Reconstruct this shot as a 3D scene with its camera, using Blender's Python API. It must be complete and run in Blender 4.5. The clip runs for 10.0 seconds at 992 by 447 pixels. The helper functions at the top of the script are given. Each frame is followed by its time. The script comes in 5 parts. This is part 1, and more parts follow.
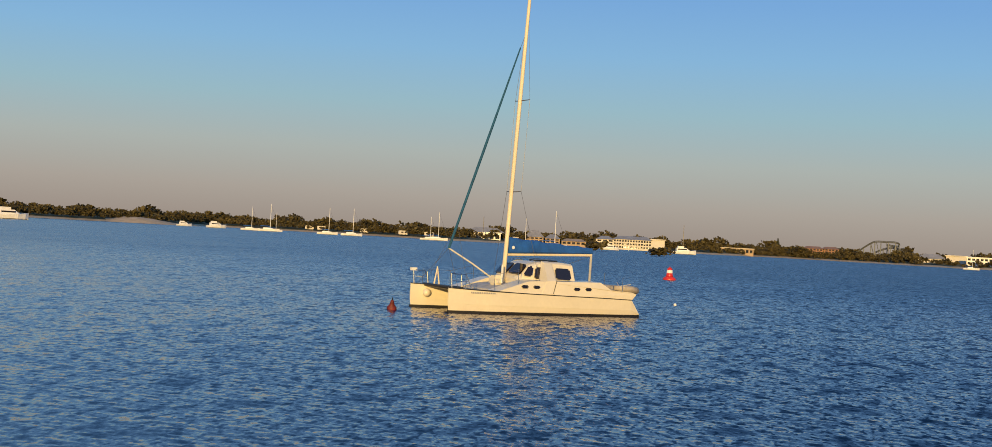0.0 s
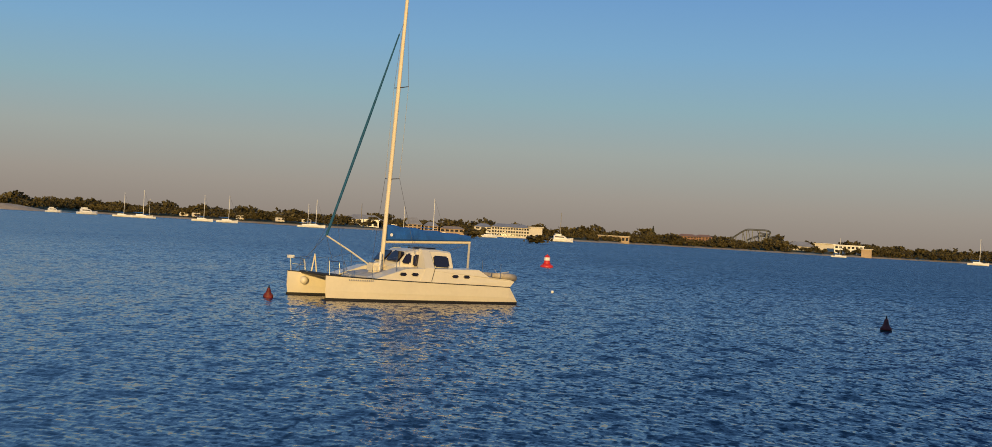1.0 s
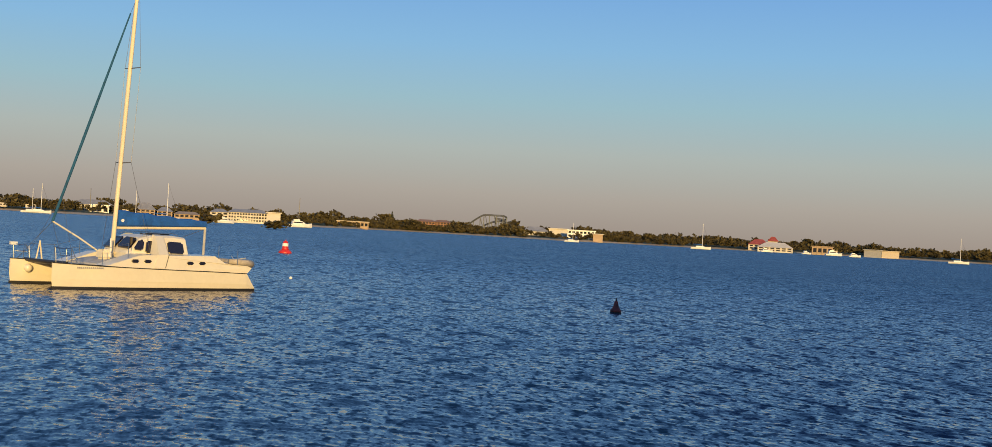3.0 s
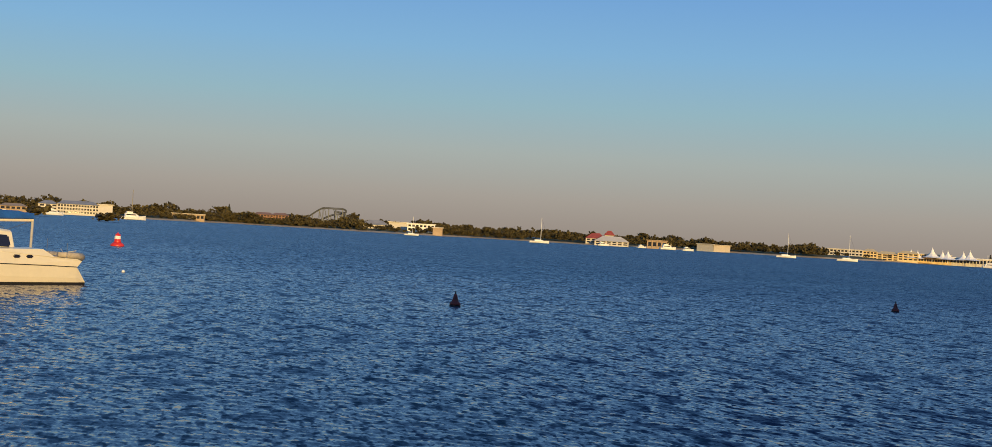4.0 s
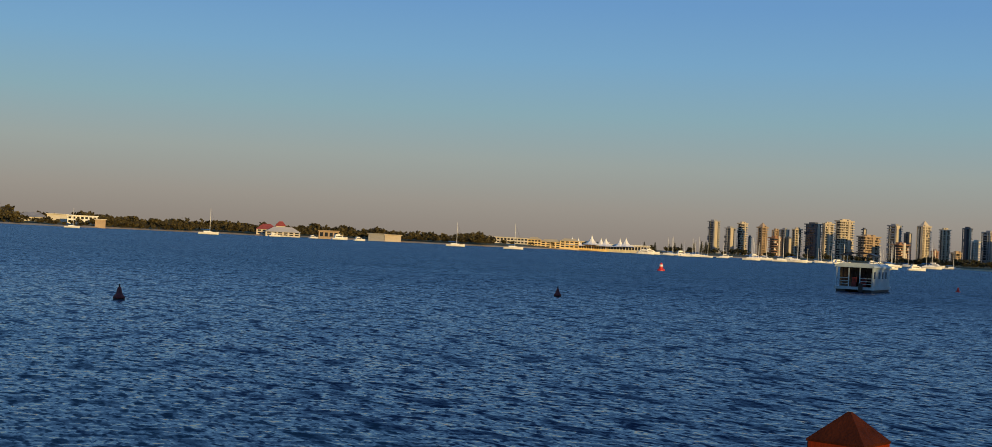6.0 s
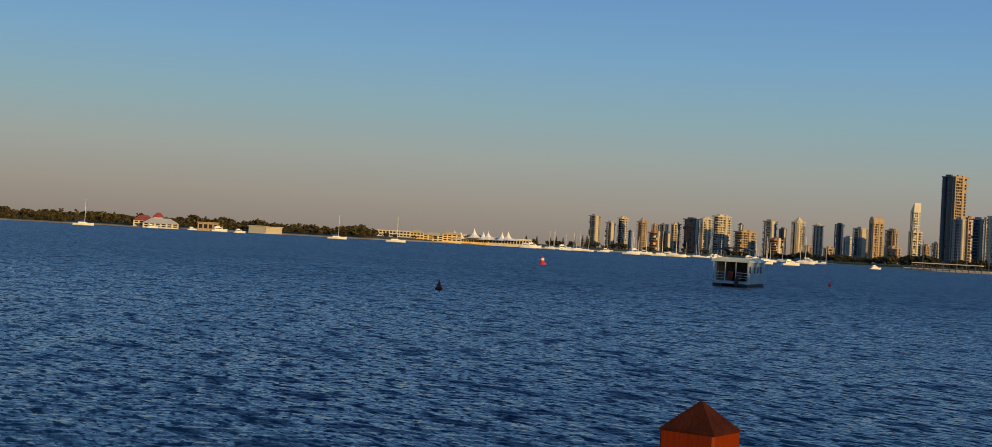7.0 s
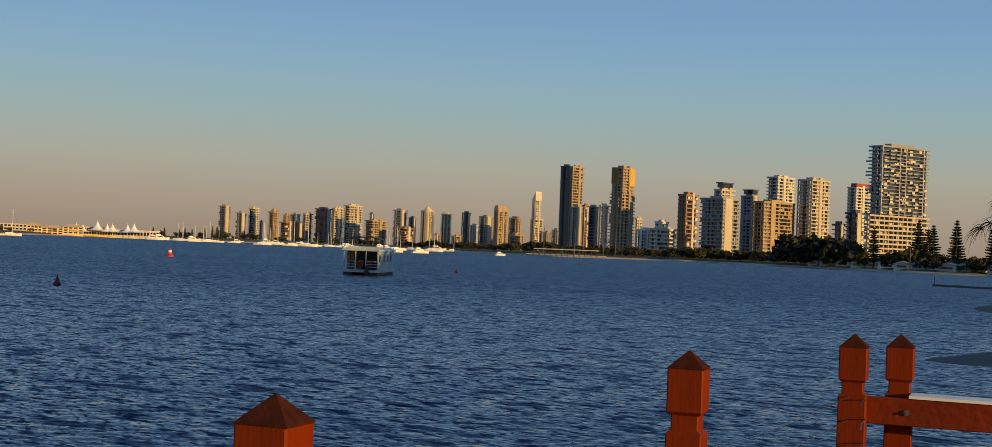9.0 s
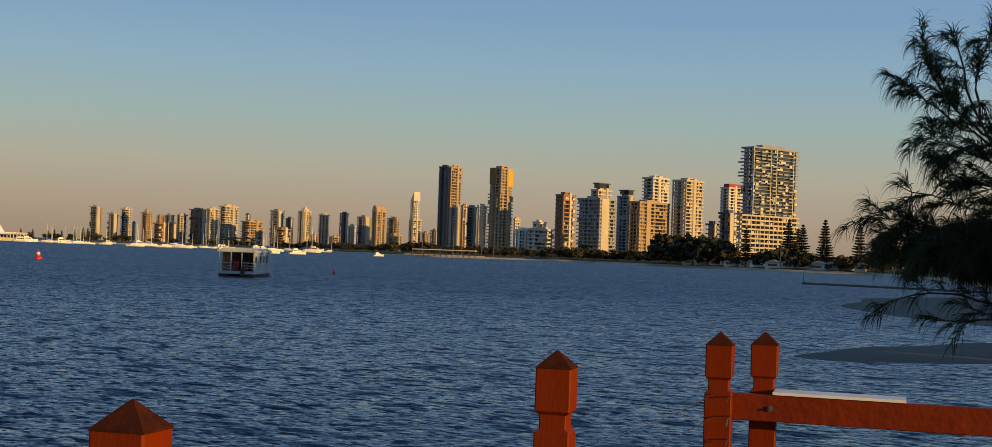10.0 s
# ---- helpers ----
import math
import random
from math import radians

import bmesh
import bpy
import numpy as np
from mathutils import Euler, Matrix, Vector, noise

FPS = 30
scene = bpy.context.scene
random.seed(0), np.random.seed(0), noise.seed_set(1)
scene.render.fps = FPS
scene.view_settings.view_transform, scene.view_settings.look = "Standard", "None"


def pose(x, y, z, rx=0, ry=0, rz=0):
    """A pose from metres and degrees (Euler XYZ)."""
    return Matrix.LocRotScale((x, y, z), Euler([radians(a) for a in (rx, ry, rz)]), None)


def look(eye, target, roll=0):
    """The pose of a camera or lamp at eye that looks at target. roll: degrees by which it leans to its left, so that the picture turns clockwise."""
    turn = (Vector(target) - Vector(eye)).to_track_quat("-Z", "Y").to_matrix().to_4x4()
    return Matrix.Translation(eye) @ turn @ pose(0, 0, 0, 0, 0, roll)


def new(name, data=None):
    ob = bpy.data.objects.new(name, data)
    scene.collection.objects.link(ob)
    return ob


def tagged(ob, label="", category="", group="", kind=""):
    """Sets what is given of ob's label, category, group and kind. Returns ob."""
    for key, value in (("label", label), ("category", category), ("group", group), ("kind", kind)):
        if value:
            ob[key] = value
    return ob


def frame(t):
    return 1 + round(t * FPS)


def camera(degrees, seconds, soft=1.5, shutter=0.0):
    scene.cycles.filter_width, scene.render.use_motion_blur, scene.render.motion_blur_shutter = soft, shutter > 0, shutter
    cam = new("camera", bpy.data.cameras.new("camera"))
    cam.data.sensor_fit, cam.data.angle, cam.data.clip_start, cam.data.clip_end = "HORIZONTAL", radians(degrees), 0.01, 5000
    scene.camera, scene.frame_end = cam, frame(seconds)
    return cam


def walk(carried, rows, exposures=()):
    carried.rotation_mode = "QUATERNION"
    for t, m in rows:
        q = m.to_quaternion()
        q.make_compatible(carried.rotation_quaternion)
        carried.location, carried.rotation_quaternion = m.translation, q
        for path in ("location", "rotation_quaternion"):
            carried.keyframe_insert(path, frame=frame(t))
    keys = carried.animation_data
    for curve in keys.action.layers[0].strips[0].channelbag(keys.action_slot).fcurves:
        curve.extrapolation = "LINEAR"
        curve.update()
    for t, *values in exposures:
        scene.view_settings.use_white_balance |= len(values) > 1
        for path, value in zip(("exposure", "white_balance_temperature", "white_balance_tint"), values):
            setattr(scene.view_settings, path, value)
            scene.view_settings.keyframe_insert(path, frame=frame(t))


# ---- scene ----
# Camera: seconds, east, north, height, heading (left positive), tilt up, lean.
EYE = 3.0
PATH = [
    (0.0, -0.19, 0.25, 3.04, 11.82, 0.58, 3.18),
    (0.5, -0.19, 0.25, 3.04, 8.89, 0.48, 3.31),
    (1.0, -0.19, 0.25, 3.04, 6.69, 0.34, 3.29),
    (1.5, -0.19, 0.25, 3.04, 4.52, 0.35, 3.24),
    (2.0, -0.19, 0.245, 3.04, 1.87, 0.38, 3.13),
    (2.5, -0.188, 0.24, 3.04, -1.18, 0.38, 3.14),
    (3.0, -0.186, 0.235, 3.04, -4.26, 0.35, 3.21),
    (4.5, -0.18, 0.215, 3.02, -14.27, 0.56, 3.35),
    (5.0, -0.178, 0.2, 3.005, -17.36, 0.64, 3.19),
    (5.5, -0.173, 0.188, 2.988, -20.82, 0.74, 2.99),
    (6.0, -0.158, 0.174, 2.98, -24.73, 0.80, 2.82),
    (6.2, -0.152, 0.167, 2.979, -26.33, 0.86, 2.77),
    (7.3, -0.107, 0.117, 2.982, -31.24, 0.78, 3.23),
    (7.5, -0.098, 0.107, 2.984, -32.80, 0.84, 3.18),
    (8.0, -0.074, 0.081, 2.988, -36.58, 0.97, 2.90),
    (8.5, -0.049, 0.054, 2.992, -40.12, 1.02, 2.54),
    (9.0, -0.026, 0.028, 2.996, -45.06, 1.08, 2.31),
    (9.5, -0.007, 0.008, 2.999, -48.17, 1.18, 2.12),
    (10.0, 0, 0, 3, -50.16, 1.29, 2.07),]


def aim(x, y, z, heading, tilt, lean):
    h, p = radians(heading), radians(tilt)
    eye = Vector((x, y, z))
    return look(eye, eye + Vector((-math.sin(h) * math.cos(p), math.cos(h) * math.cos(p), math.sin(p))), lean)


cam = camera(40.0, 10.0, soft=0.6)
walk(cam, [(t, aim(*r)) for t, *r in PATH], exposures=[(0, 0.08, 6400, 9), (0.5, -0.10, 6400, 8), (1, -0.16, 6400, 8), (2, -0.08, 6400, 8), (3, 0.14, 6400, 8), (4.5, -0.08, 6250, 7), (5, -0.15, 6200, 6), (7.5, -0.24, 6700, 8), (9, -0.08, 7500, 11), (10, -0.04, 8200, 12)])

# ---- light: low golden sun behind the right shoulder, clear dusk sky ----
SUN_AZ, SUN_EL = 175.0, 8.0
world = bpy.data.worlds.new("world")
scene.world = world
world.use_nodes = True
wn, wl = world.node_tree.nodes, world.node_tree.links
wn.clear()
out = wn.new("ShaderNodeOutputWorld")
bg = wn.new("ShaderNodeBackground")
sky = wn.new("ShaderNodeTexSky")
sky.sky_type, sky.sun_disc = "NISHITA", False
sky.sun_elevation, sky.sun_rotation = radians(SUN_EL), radians(SUN_AZ)
sky.air_density, sky.dust_density, sky.ozone_density = 1.0, 1.5, 2.0
coord = wn.new("ShaderNodeTexCoord")
sep = wn.new("ShaderNodeSeparateXYZ")
ramp = wn.new("ShaderNodeValToRGB")
wl.new(coord.outputs["Generated"], sep.inputs[0])
wl.new(sep.outputs["Z"], ramp.inputs[0])
cr = ramp.color_ramp
SKY_STOPS = [(0.0, (0.34, 0.275, 0.235)), (0.028, (0.40, 0.35, 0.31)), (0.06, (0.40, 0.43, 0.41)),
             (0.095, (0.305, 0.465, 0.535)), (0.135, (0.23, 0.44, 0.67)), (0.175, (0.18, 0.375, 0.68)), (0.35, (0.13, 0.30, 0.60)), (0.8, (0.075, 0.20, 0.46))]
cr.elements[0].position, cr.elements[0].color = SKY_STOPS[0][0], (*SKY_STOPS[0][1], 1)
cr.elements[1].position, cr.elements[1].color = SKY_STOPS[-1][0], (*SKY_STOPS[-1][1], 1)
for pos, col in SKY_STOPS[1:-1]:
    e = cr.elements.new(pos)
    e.color = (*col, 1)
tame = wn.new("ShaderNodeMix")
tame.data_type, tame.blend_type = "RGBA", "MIX"
tame.inputs["Factor"].default_value = 0.9
scale_sky = wn.new("ShaderNodeVectorMath")
scale_sky.operation = "SCALE"
scale_sky.inputs["Scale"].default_value = 0.1
wl.new(sky.outputs[0], scale_sky.inputs[0])
wl.new(scale_sky.outputs[0], tame.inputs["A"])
wl.new(ramp.outputs[0], tame.inputs["B"])
wl.new(tame.outputs["Result"], bg.inputs["Color"])
bg.inputs["Strength"].default_value = 1.0
wl.new(bg.outputs[0], out.inputs[0])

sun = new("sun", bpy.data.lights.new("sun", "SUN"))
sun.data.energy, sun.data.angle, sun.data.color = 4.7, radians(0.6), (1.0, 0.66, 0.24)
_sd = Vector((math.sin(radians(SUN_AZ)) * math.cos(radians(SUN_EL)), math.cos(radians(SUN_AZ)) * math.cos(radians(SUN_EL)), math.sin(radians(SUN_EL))))
sun.matrix_world = look(_sd * 500, (0, 0, 0))


# ---- materials ----
def mat(name, color, rough=0.6, metal=0.0, vary=0.15, size=1.0, bump=0.0, bump_size=None, spec=0.5, tint=None, per_object=0.0, streak=1.0):
    """Base colour broken up at two scales (grain and stain), with fine relief; size is the stain's size in metres."""
    m = bpy.data.materials.new(name)
    m.use_nodes = True
    n, l = m.node_tree.nodes, m.node_tree.links
    b = n["Principled BSDF"]
    b.inputs["Roughness"].default_value, b.inputs["Metallic"].default_value = rough, metal
    b.inputs["Specular IOR Level"].default_value = spec
    tc = n.new("ShaderNodeTexCoord")
    mp = n.new("ShaderNodeMapping")
    mp.inputs["Scale"].default_value = (1, 1, 1 / streak)
    l.new(tc.outputs["Object"], mp.inputs[0])
    big, fine = n.new("ShaderNodeTexNoise"), n.new("ShaderNodeTexNoise")
    big.inputs["Scale"].default_value, big.inputs["Detail"].default_value = 1.0 / size, 4
    fine.inputs["Scale"].default_value, fine.inputs["Detail"].default_value = 9.0 / size, 3
    l.new(mp.outputs[0], big.inputs[0])
    l.new(mp.outputs[0], fine.inputs[0])
    add = n.new("ShaderNodeMath")
    add.operation = "MULTIPLY_ADD"
    add.inputs[1].default_value = 0.5
    l.new(fine.outputs["Fac"], add.inputs[0])
    l.new(big.outputs["Fac"], add.inputs[2])
    rng = n.new("ShaderNodeMapRange")
    rng.inputs["From Min"].default_value, rng.inputs["From Max"].default_value = 0.45, 1.05
    l.new(add.outputs[0], rng.inputs["Value"])
    mix = n.new("ShaderNodeMix")
    mix.data_type = "RGBA"
    dark = tint if tint else tuple(c * (1 - vary * 2) for c in color)
    lite = color if tint else tuple(min(1, c * (1 + vary)) for c in color)
    mix.inputs["A"].default_value, mix.inputs["B"].default_value = (*dark, 1), (*lite, 1)
    l.new(rng.outputs["Result"], mix.inputs["Factor"])
    col = mix.outputs["Result"]
    if per_object:
        oi = n.new("ShaderNodeObjectInfo")
        hs = n.new("ShaderNodeHueSaturation")
        mr = n.new("ShaderNodeMapRange")
        mr.inputs["To Min"].default_value, mr.inputs["To Max"].default_value = 1 - per_object, 1 + per_object
        l.new(oi.outputs["Random"], mr.inputs["Value"])
        l.new(mr.outputs["Result"], hs.inputs["Value"])
        l.new(col, hs.inputs["Color"])
        col = hs.outputs[0]
    l.new(col, b.inputs["Base Color"])
    if bump:
        bp = n.new("ShaderNodeBump")
        bp.inputs["Strength"].default_value, bp.inputs["Distance"].default_value = bump, (bump_size or size) * 0.1
        l.new(fine.outputs["Fac"], bp.inputs["Height"])
        l.new(bp.outputs[0], b.inputs["Normal"])
    return m


def leaf_mat(name, color, vary):
    m = mat(name, color, 0.7, vary=0.3, size=3.0, spec=0.2)
    n, l = m.node_tree.nodes, m.node_tree.links
    b = n["Principled BSDF"]
    src = b.inputs["Base Color"].links[0].from_socket
    geo, hs, mr = n.new("ShaderNodeNewGeometry"), n.new("ShaderNodeHueSaturation"), n.new("ShaderNodeMapRange")
    mr.inputs["To Min"].default_value, mr.inputs["To Max"].default_value = 1 - vary, 1 + vary
    l.new(geo.outputs["Random Per Island"], mr.inputs["Value"])
    l.new(mr.outputs["Result"], hs.inputs["Value"])
    l.new(src, hs.inputs["Color"])
    l.new(hs.outputs[0], b.inputs["Base Color"])
    return m


def water_mat():
    m = bpy.data.materials.new("sea_water")
    m.use_nodes = True
    n, l = m.node_tree.nodes, m.node_tree.links
    b = n["Principled BSDF"]
    b.inputs["Base Color"].default_value = (0.002, 0.015, 0.052, 1)
    b.inputs["Roughness"].default_value, b.inputs["IOR"].default_value = 0.09, 1.333
    tc = n.new("ShaderNodeTexCoord")
    geo = n.new("ShaderNodeNewGeometry")
    # tilt added to the normals towards the lookout, to reflect higher, darker sky
    tilted = n.new("ShaderNodeVectorMath")
    tilted.operation = "ADD"
    out_there = n.new("ShaderNodeVectorMath")
    out_there.operation = "LENGTH"
    l.new(tc.outputs["Object"], out_there.inputs[0])
    tilt_by_range = n.new("ShaderNodeMapRange")
    tilt_by_range.inputs["From Min"].default_value, tilt_by_range.inputs["From Max"].default_value = 20.0, 110.0
    tilt_by_range.inputs["To Min"].default_value, tilt_by_range.inputs["To Max"].default_value = 0.24, 0.80
    l.new(out_there.outputs["Value"], tilt_by_range.inputs["Value"])
    lean = n.new("ShaderNodeVectorMath")
    lean.operation = "SCALE"
    lean.inputs[0].default_value = (-0.146, -0.126, 0)
    l.new(tilt_by_range.outputs["Result"], lean.inputs["Scale"])
    l.new(lean.outputs[0], tilted.inputs[1])
    l.new(geo.outputs["Normal"], tilted.inputs[0])
    total = tilted.outputs[0]
    # wavelets from hand-wide ripples up to gust-sized patches, as slopes added to the surface's own normal
    for size, along, amount, turn in ((0.06, 0.55, 0.08, 55), (0.15, 0.6, 0.085, 40), (0.40, 0.6, 0.06, 70), (1.6, 0.5, 0.03, 50), (9.0, 0.4, 0.02, 45)):
        mp = n.new("ShaderNodeMapping")
        mp.inputs["Rotation"].default_value = (0, 0, radians(turn))
        mp.inputs["Scale"].default_value = (1 / size, along / size, 1 / size)
        l.new(tc.outputs["Object"], mp.inputs[0])
        nz = n.new("ShaderNodeTexNoise")
        nz.inputs["Scale"].default_value, nz.inputs["Detail"].default_value = 1.0, 2.0
        l.new(mp.outputs[0], nz.inputs[0])
        sub = n.new("ShaderNodeVectorMath")
        sub.operation = "SUBTRACT"
        sub.inputs[1].default_value = (0.5, 0.5, 0.5)
        l.new(nz.outputs["Color"], sub.inputs[0])
        mul = n.new("ShaderNodeMapping")
        mul.vector_type = "VECTOR"
        mul.inputs["Scale"].default_value, mul.inputs["Rotation"].default_value = (amount * 3.2, amount * 2.2, 0), (0, 0, radians(50))
        l.new(sub.outputs[0], mul.inputs[0])
        add = n.new("ShaderNodeVectorMath")
        add.operation = "ADD"
        l.new(mul.outputs[0], add.inputs[0])
        l.new(total, add.inputs[1])
        total = add.outputs[0]
    # narrow steep faces just ahead of the crests
    for size, steep, turn in ((0.12, 0.34, 50), (0.27, 0.36, 42), (0.8, 0.20, 60)):
        mp = n.new("ShaderNodeMapping")
        mp.inputs["Rotation"].default_value = (0, 0, radians(turn))
        mp.inputs["Scale"].default_value = (1 / size, 0.5 / size, 1 / size)
        l.new(tc.outputs["Object"], mp.inputs[0])
        nz = n.new("ShaderNodeTexNoise")
        nz.inputs["Scale"].default_value, nz.inputs["Detail"].default_value = 1.0, 2.5
        l.new(mp.outputs[0], nz.inputs[0])
        cut = n.new("ShaderNodeMapRange")
        cut.inputs["From Min"].default_value, cut.inputs["From Max"].default_value, cut.inputs["To Max"].default_value = 0.55, 0.66, steep
        l.new(nz.outputs["Fac"], cut.inputs["Value"])
        face = n.new("ShaderNodeVectorMath")
        face.operation = "SCALE"
        face.inputs[0].default_value = (-0.70, -0.71, 0)
        l.new(cut.outputs["Result"], face.inputs["Scale"])
        add = n.new("ShaderNodeVectorMath")
        add.operation = "ADD"
        l.new(face.outputs[0], add.inputs[0])
        l.new(total, add.inputs[1])
        total = add.outputs[0]
    # chop too fine to draw far out reads as a rougher surface
    far = n.new("ShaderNodeVectorMath")
    far.operation = "LENGTH"
    l.new(tc.outputs["Object"], far.inputs[0])
    grow = n.new("ShaderNodeMapRange")
    grow.inputs["From Min"].default_value, grow.inputs["From Max"].default_value = 20.0, 160.0
    grow.inputs["To Min"].default_value, grow.inputs["To Max"].default_value = 0.03, 0.20
    l.new(far.outputs["Value"], grow.inputs["Value"])
    l.new(grow.outputs["Result"], b.inputs["Roughness"])
    nrm = n.new("ShaderNodeVectorMath")
    nrm.operation = "NORMALIZE"
    l.new(total, nrm.inputs[0])
    l.new(nrm.outputs[0], b.inputs["Normal"])
    return m


WATER = water_mat()
SAND = mat("sand", (0.50, 0.37, 0.23), 0.9, vary=0.15, size=4, bump=0.3)
WETSAND = mat("wet_sand", (0.075, 0.068, 0.06), 0.85, vary=0.2, size=3, bump=0.2)
EARTH = mat("scrub_ground", (0.07, 0.075, 0.03), 0.95, vary=0.3, size=6, bump=0.4)
STAIN = mat("red_stained_timber", (0.19, 0.023, 0.002), 0.55, vary=0.22, size=0.10, bump=0.15, streak=6, spec=0.12, tint=(0.14, 0.017, 0.002), per_object=0.08)
CAPSTAIN = mat("weathered_dark_stain", (0.06, 0.013, 0.004), 0.8, vary=0.3, size=0.06, bump=0.3, spec=0.1)
YELLOWR = mat("yellow_render", (0.74, 0.56, 0.28), 0.8, vary=0.08, size=6)
RAILSTAIN = mat("red_stained_rail", (0.19, 0.023, 0.002), 0.5, vary=0.12, size=0.5, bump=0.15, spec=0.2)
# darker copy of the gold, with the crown's shade in its colour
DARKGOLD = mat("dark_gold_cladding", (0.22, 0.14, 0.035), 0.4, 0.3, vary=0.1, size=6)
PALEWOOD = mat("pale_board", (0.62, 0.56, 0.47), 0.6, vary=0.15, size=0.2, bump=0.2)
STEEL = mat("stainless_steel", (0.55, 0.55, 0.55), 0.3, 1.0, vary=0.1, size=0.1)
GEL = mat("cream_gelcoat", (0.72, 0.65, 0.50), 0.28, vary=0.04, size=1.2)
WHITE = mat("white_paint", (0.78, 0.76, 0.72), 0.4, vary=0.06, size=1.0)
DECKGREY = mat("deck_grey", (0.45, 0.43, 0.40), 0.8, vary=0.15, size=0.4, bump=0.2)
BLACKTRIM = mat("dark_trim", (0.02, 0.018, 0.016), 0.5, vary=0.2, size=0.5)
TINTGLASS = mat("tinted_glass", (0.015, 0.010, 0.012), 0.06, vary=0.2, size=1.0, spec=0.8)
BLUECANVAS = mat("blue_canvas", (0.012, 0.10, 0.38), 0.85, vary=0.2, size=0.4, bump=0.5)
TEALCANVAS = mat("teal_sail_cover", (0.010, 0.085, 0.17), 0.8, vary=0.2, size=0.3)
SPAR = mat("cream_spar", (0.78, 0.66, 0.45), 0.4, vary=0.08, size=0.8, streak=4)
ROPE = mat("rigging_wire", (0.16, 0.15, 0.14), 0.5, 0.6, vary=0.1, size=0.1)
TENDER = mat("tender_fabric", (0.42, 0.36, 0.28), 0.8, vary=0.25, size=0.3, bump=0.3)
RUSTRED = mat("weathered_red_buoy", (0.19, 0.020, 0.013), 0.6, vary=0.35, size=0.25, bump=0.3)
BRIGHTRED = mat("bright_red_buoy", (0.62, 0.03, 0.02), 0.4, vary=0.15, size=0.4)
BUOYBASE = mat("fouled_black_base", (0.012, 0.011, 0.010), 0.7, vary=0.3, size=0.2)
LEAF = leaf_mat("coastal_foliage", (0.076, 0.060, 0.022), 0.55)
PARKLEAF = leaf_mat("park_foliage", (0.046, 0.042, 0.018), 0.5)
PINELEAF = leaf_mat("pine_foliage", (0.05, 0.058, 0.026), 0.4)
NEEDLE = leaf_mat("casuarina_needles", (0.034, 0.052, 0.024), 0.45)
BARK = mat("bark", (0.085, 0.06, 0.042), 0.9, vary=0.3, size=0.3, bump=0.6, streak=3)
CONC = mat("cream_concrete", (0.54, 0.46, 0.35), 0.8, vary=0.1, size=9, per_object=0.04)
PALE = mat("pale_render", (0.60, 0.55, 0.47), 0.75, vary=0.08, size=9, per_object=0.04)
TAN = mat("tan_render", (0.40, 0.29, 0.19), 0.8, vary=0.12, size=9, per_object=0.05)
BRICK = mat("orange_brown_brick", (0.32, 0.17, 0.10), 0.85, vary=0.15, size=6, per_object=0.05)
GREYC = mat("grey_concrete", (0.30, 0.30, 0.31), 0.8, vary=0.12, size=8, per_object=0.05)
DARKC = mat("charcoal_facade", (0.075, 0.08, 0.095), 0.5, vary=0.15, size=8, per_object=0.08)
GLASS = mat("facade_glass", (0.022, 0.026, 0.034), 0.04, vary=0.35, size=6, spec=0.7)
BLUEGLASS = mat("blue_facade_glass", (0.035, 0.055, 0.095), 0.04, vary=0.3, size=8, spec=0.8)
GOLD = mat("gold_cladding", (0.85, 0.52, 0.06), 0.35, 0.3, vary=0.1, size=6)
REDROOF = mat("red_roof_tiles", (0.36, 0.07, 0.05), 0.8, vary=0.2, size=2)
GREYROOF = mat("grey_roof_sheet", (0.30, 0.29, 0.28), 0.6, vary=0.15, size=3)
MEMBRANE = mat("white_tent_membrane", (0.85, 0.82, 0.76), 0.6, vary=0.05, size=3)
COASTER = mat("coaster_steel", (0.12, 0.125, 0.13), 0.5, 0.3, vary=0.2, size=2)
HBWHITE = mat("houseboat_paint", (0.42, 0.50, 0.52), 0.5, vary=0.12, size=1.2)


# ---- building helpers ----
def bearing(az, dist, z=0.0):
    """A place by its heading from the lookout (left positive, degrees) and distance."""
    a = radians(az)
    return Vector((-math.sin(a) * dist, math.cos(a) * dist, z))


def mesh_of(name, bm, material, smooth=False):
    me = bpy.data.meshes.new(name)
    bmesh.ops.recalc_face_normals(bm, faces=bm.faces)
    bm.to_mesh(me)
    bm.free()
    for mm in (material if isinstance(material, (list, tuple)) else [material]):
        me.materials.append(mm)
    if smooth:
        me.shade_smooth()
    return me


def part(name, bm, material, parent=None, label="", smooth=False, kind=""):
    me = bm if isinstance(bm, bpy.types.Mesh) else mesh_of(name, bm, material, smooth)
    ob = new(name, me)
    if parent is not None:
        ob.parent = parent
    return tagged(ob, label, kind=kind)


def thing(name, m, label, category, group="", kind=""):
    ob = new(name)
    ob.empty_display_size = 0.2
    ob.matrix_world = m
    return tagged(ob, label, category, group, kind)


def box(bm, x0, x1, y0, y1, z0, z1, m=None):
    vs = [bm.verts.new(m @ Vector(c) if m else c) for c in
          ((x0, y0, z0), (x1, y0, z0), (x1, y1, z0), (x0, y1, z0), (x0, y0, z1), (x1, y0, z1), (x1, y1, z1), (x0, y1, z1))]
    for f in ((0, 3, 2, 1), (4, 5, 6, 7), (0, 1, 5, 4), (1, 2, 6, 5), (2, 3, 7, 6), (3, 0, 4, 7)):
        bm.faces.new([vs[i] for i in f])
    return bm


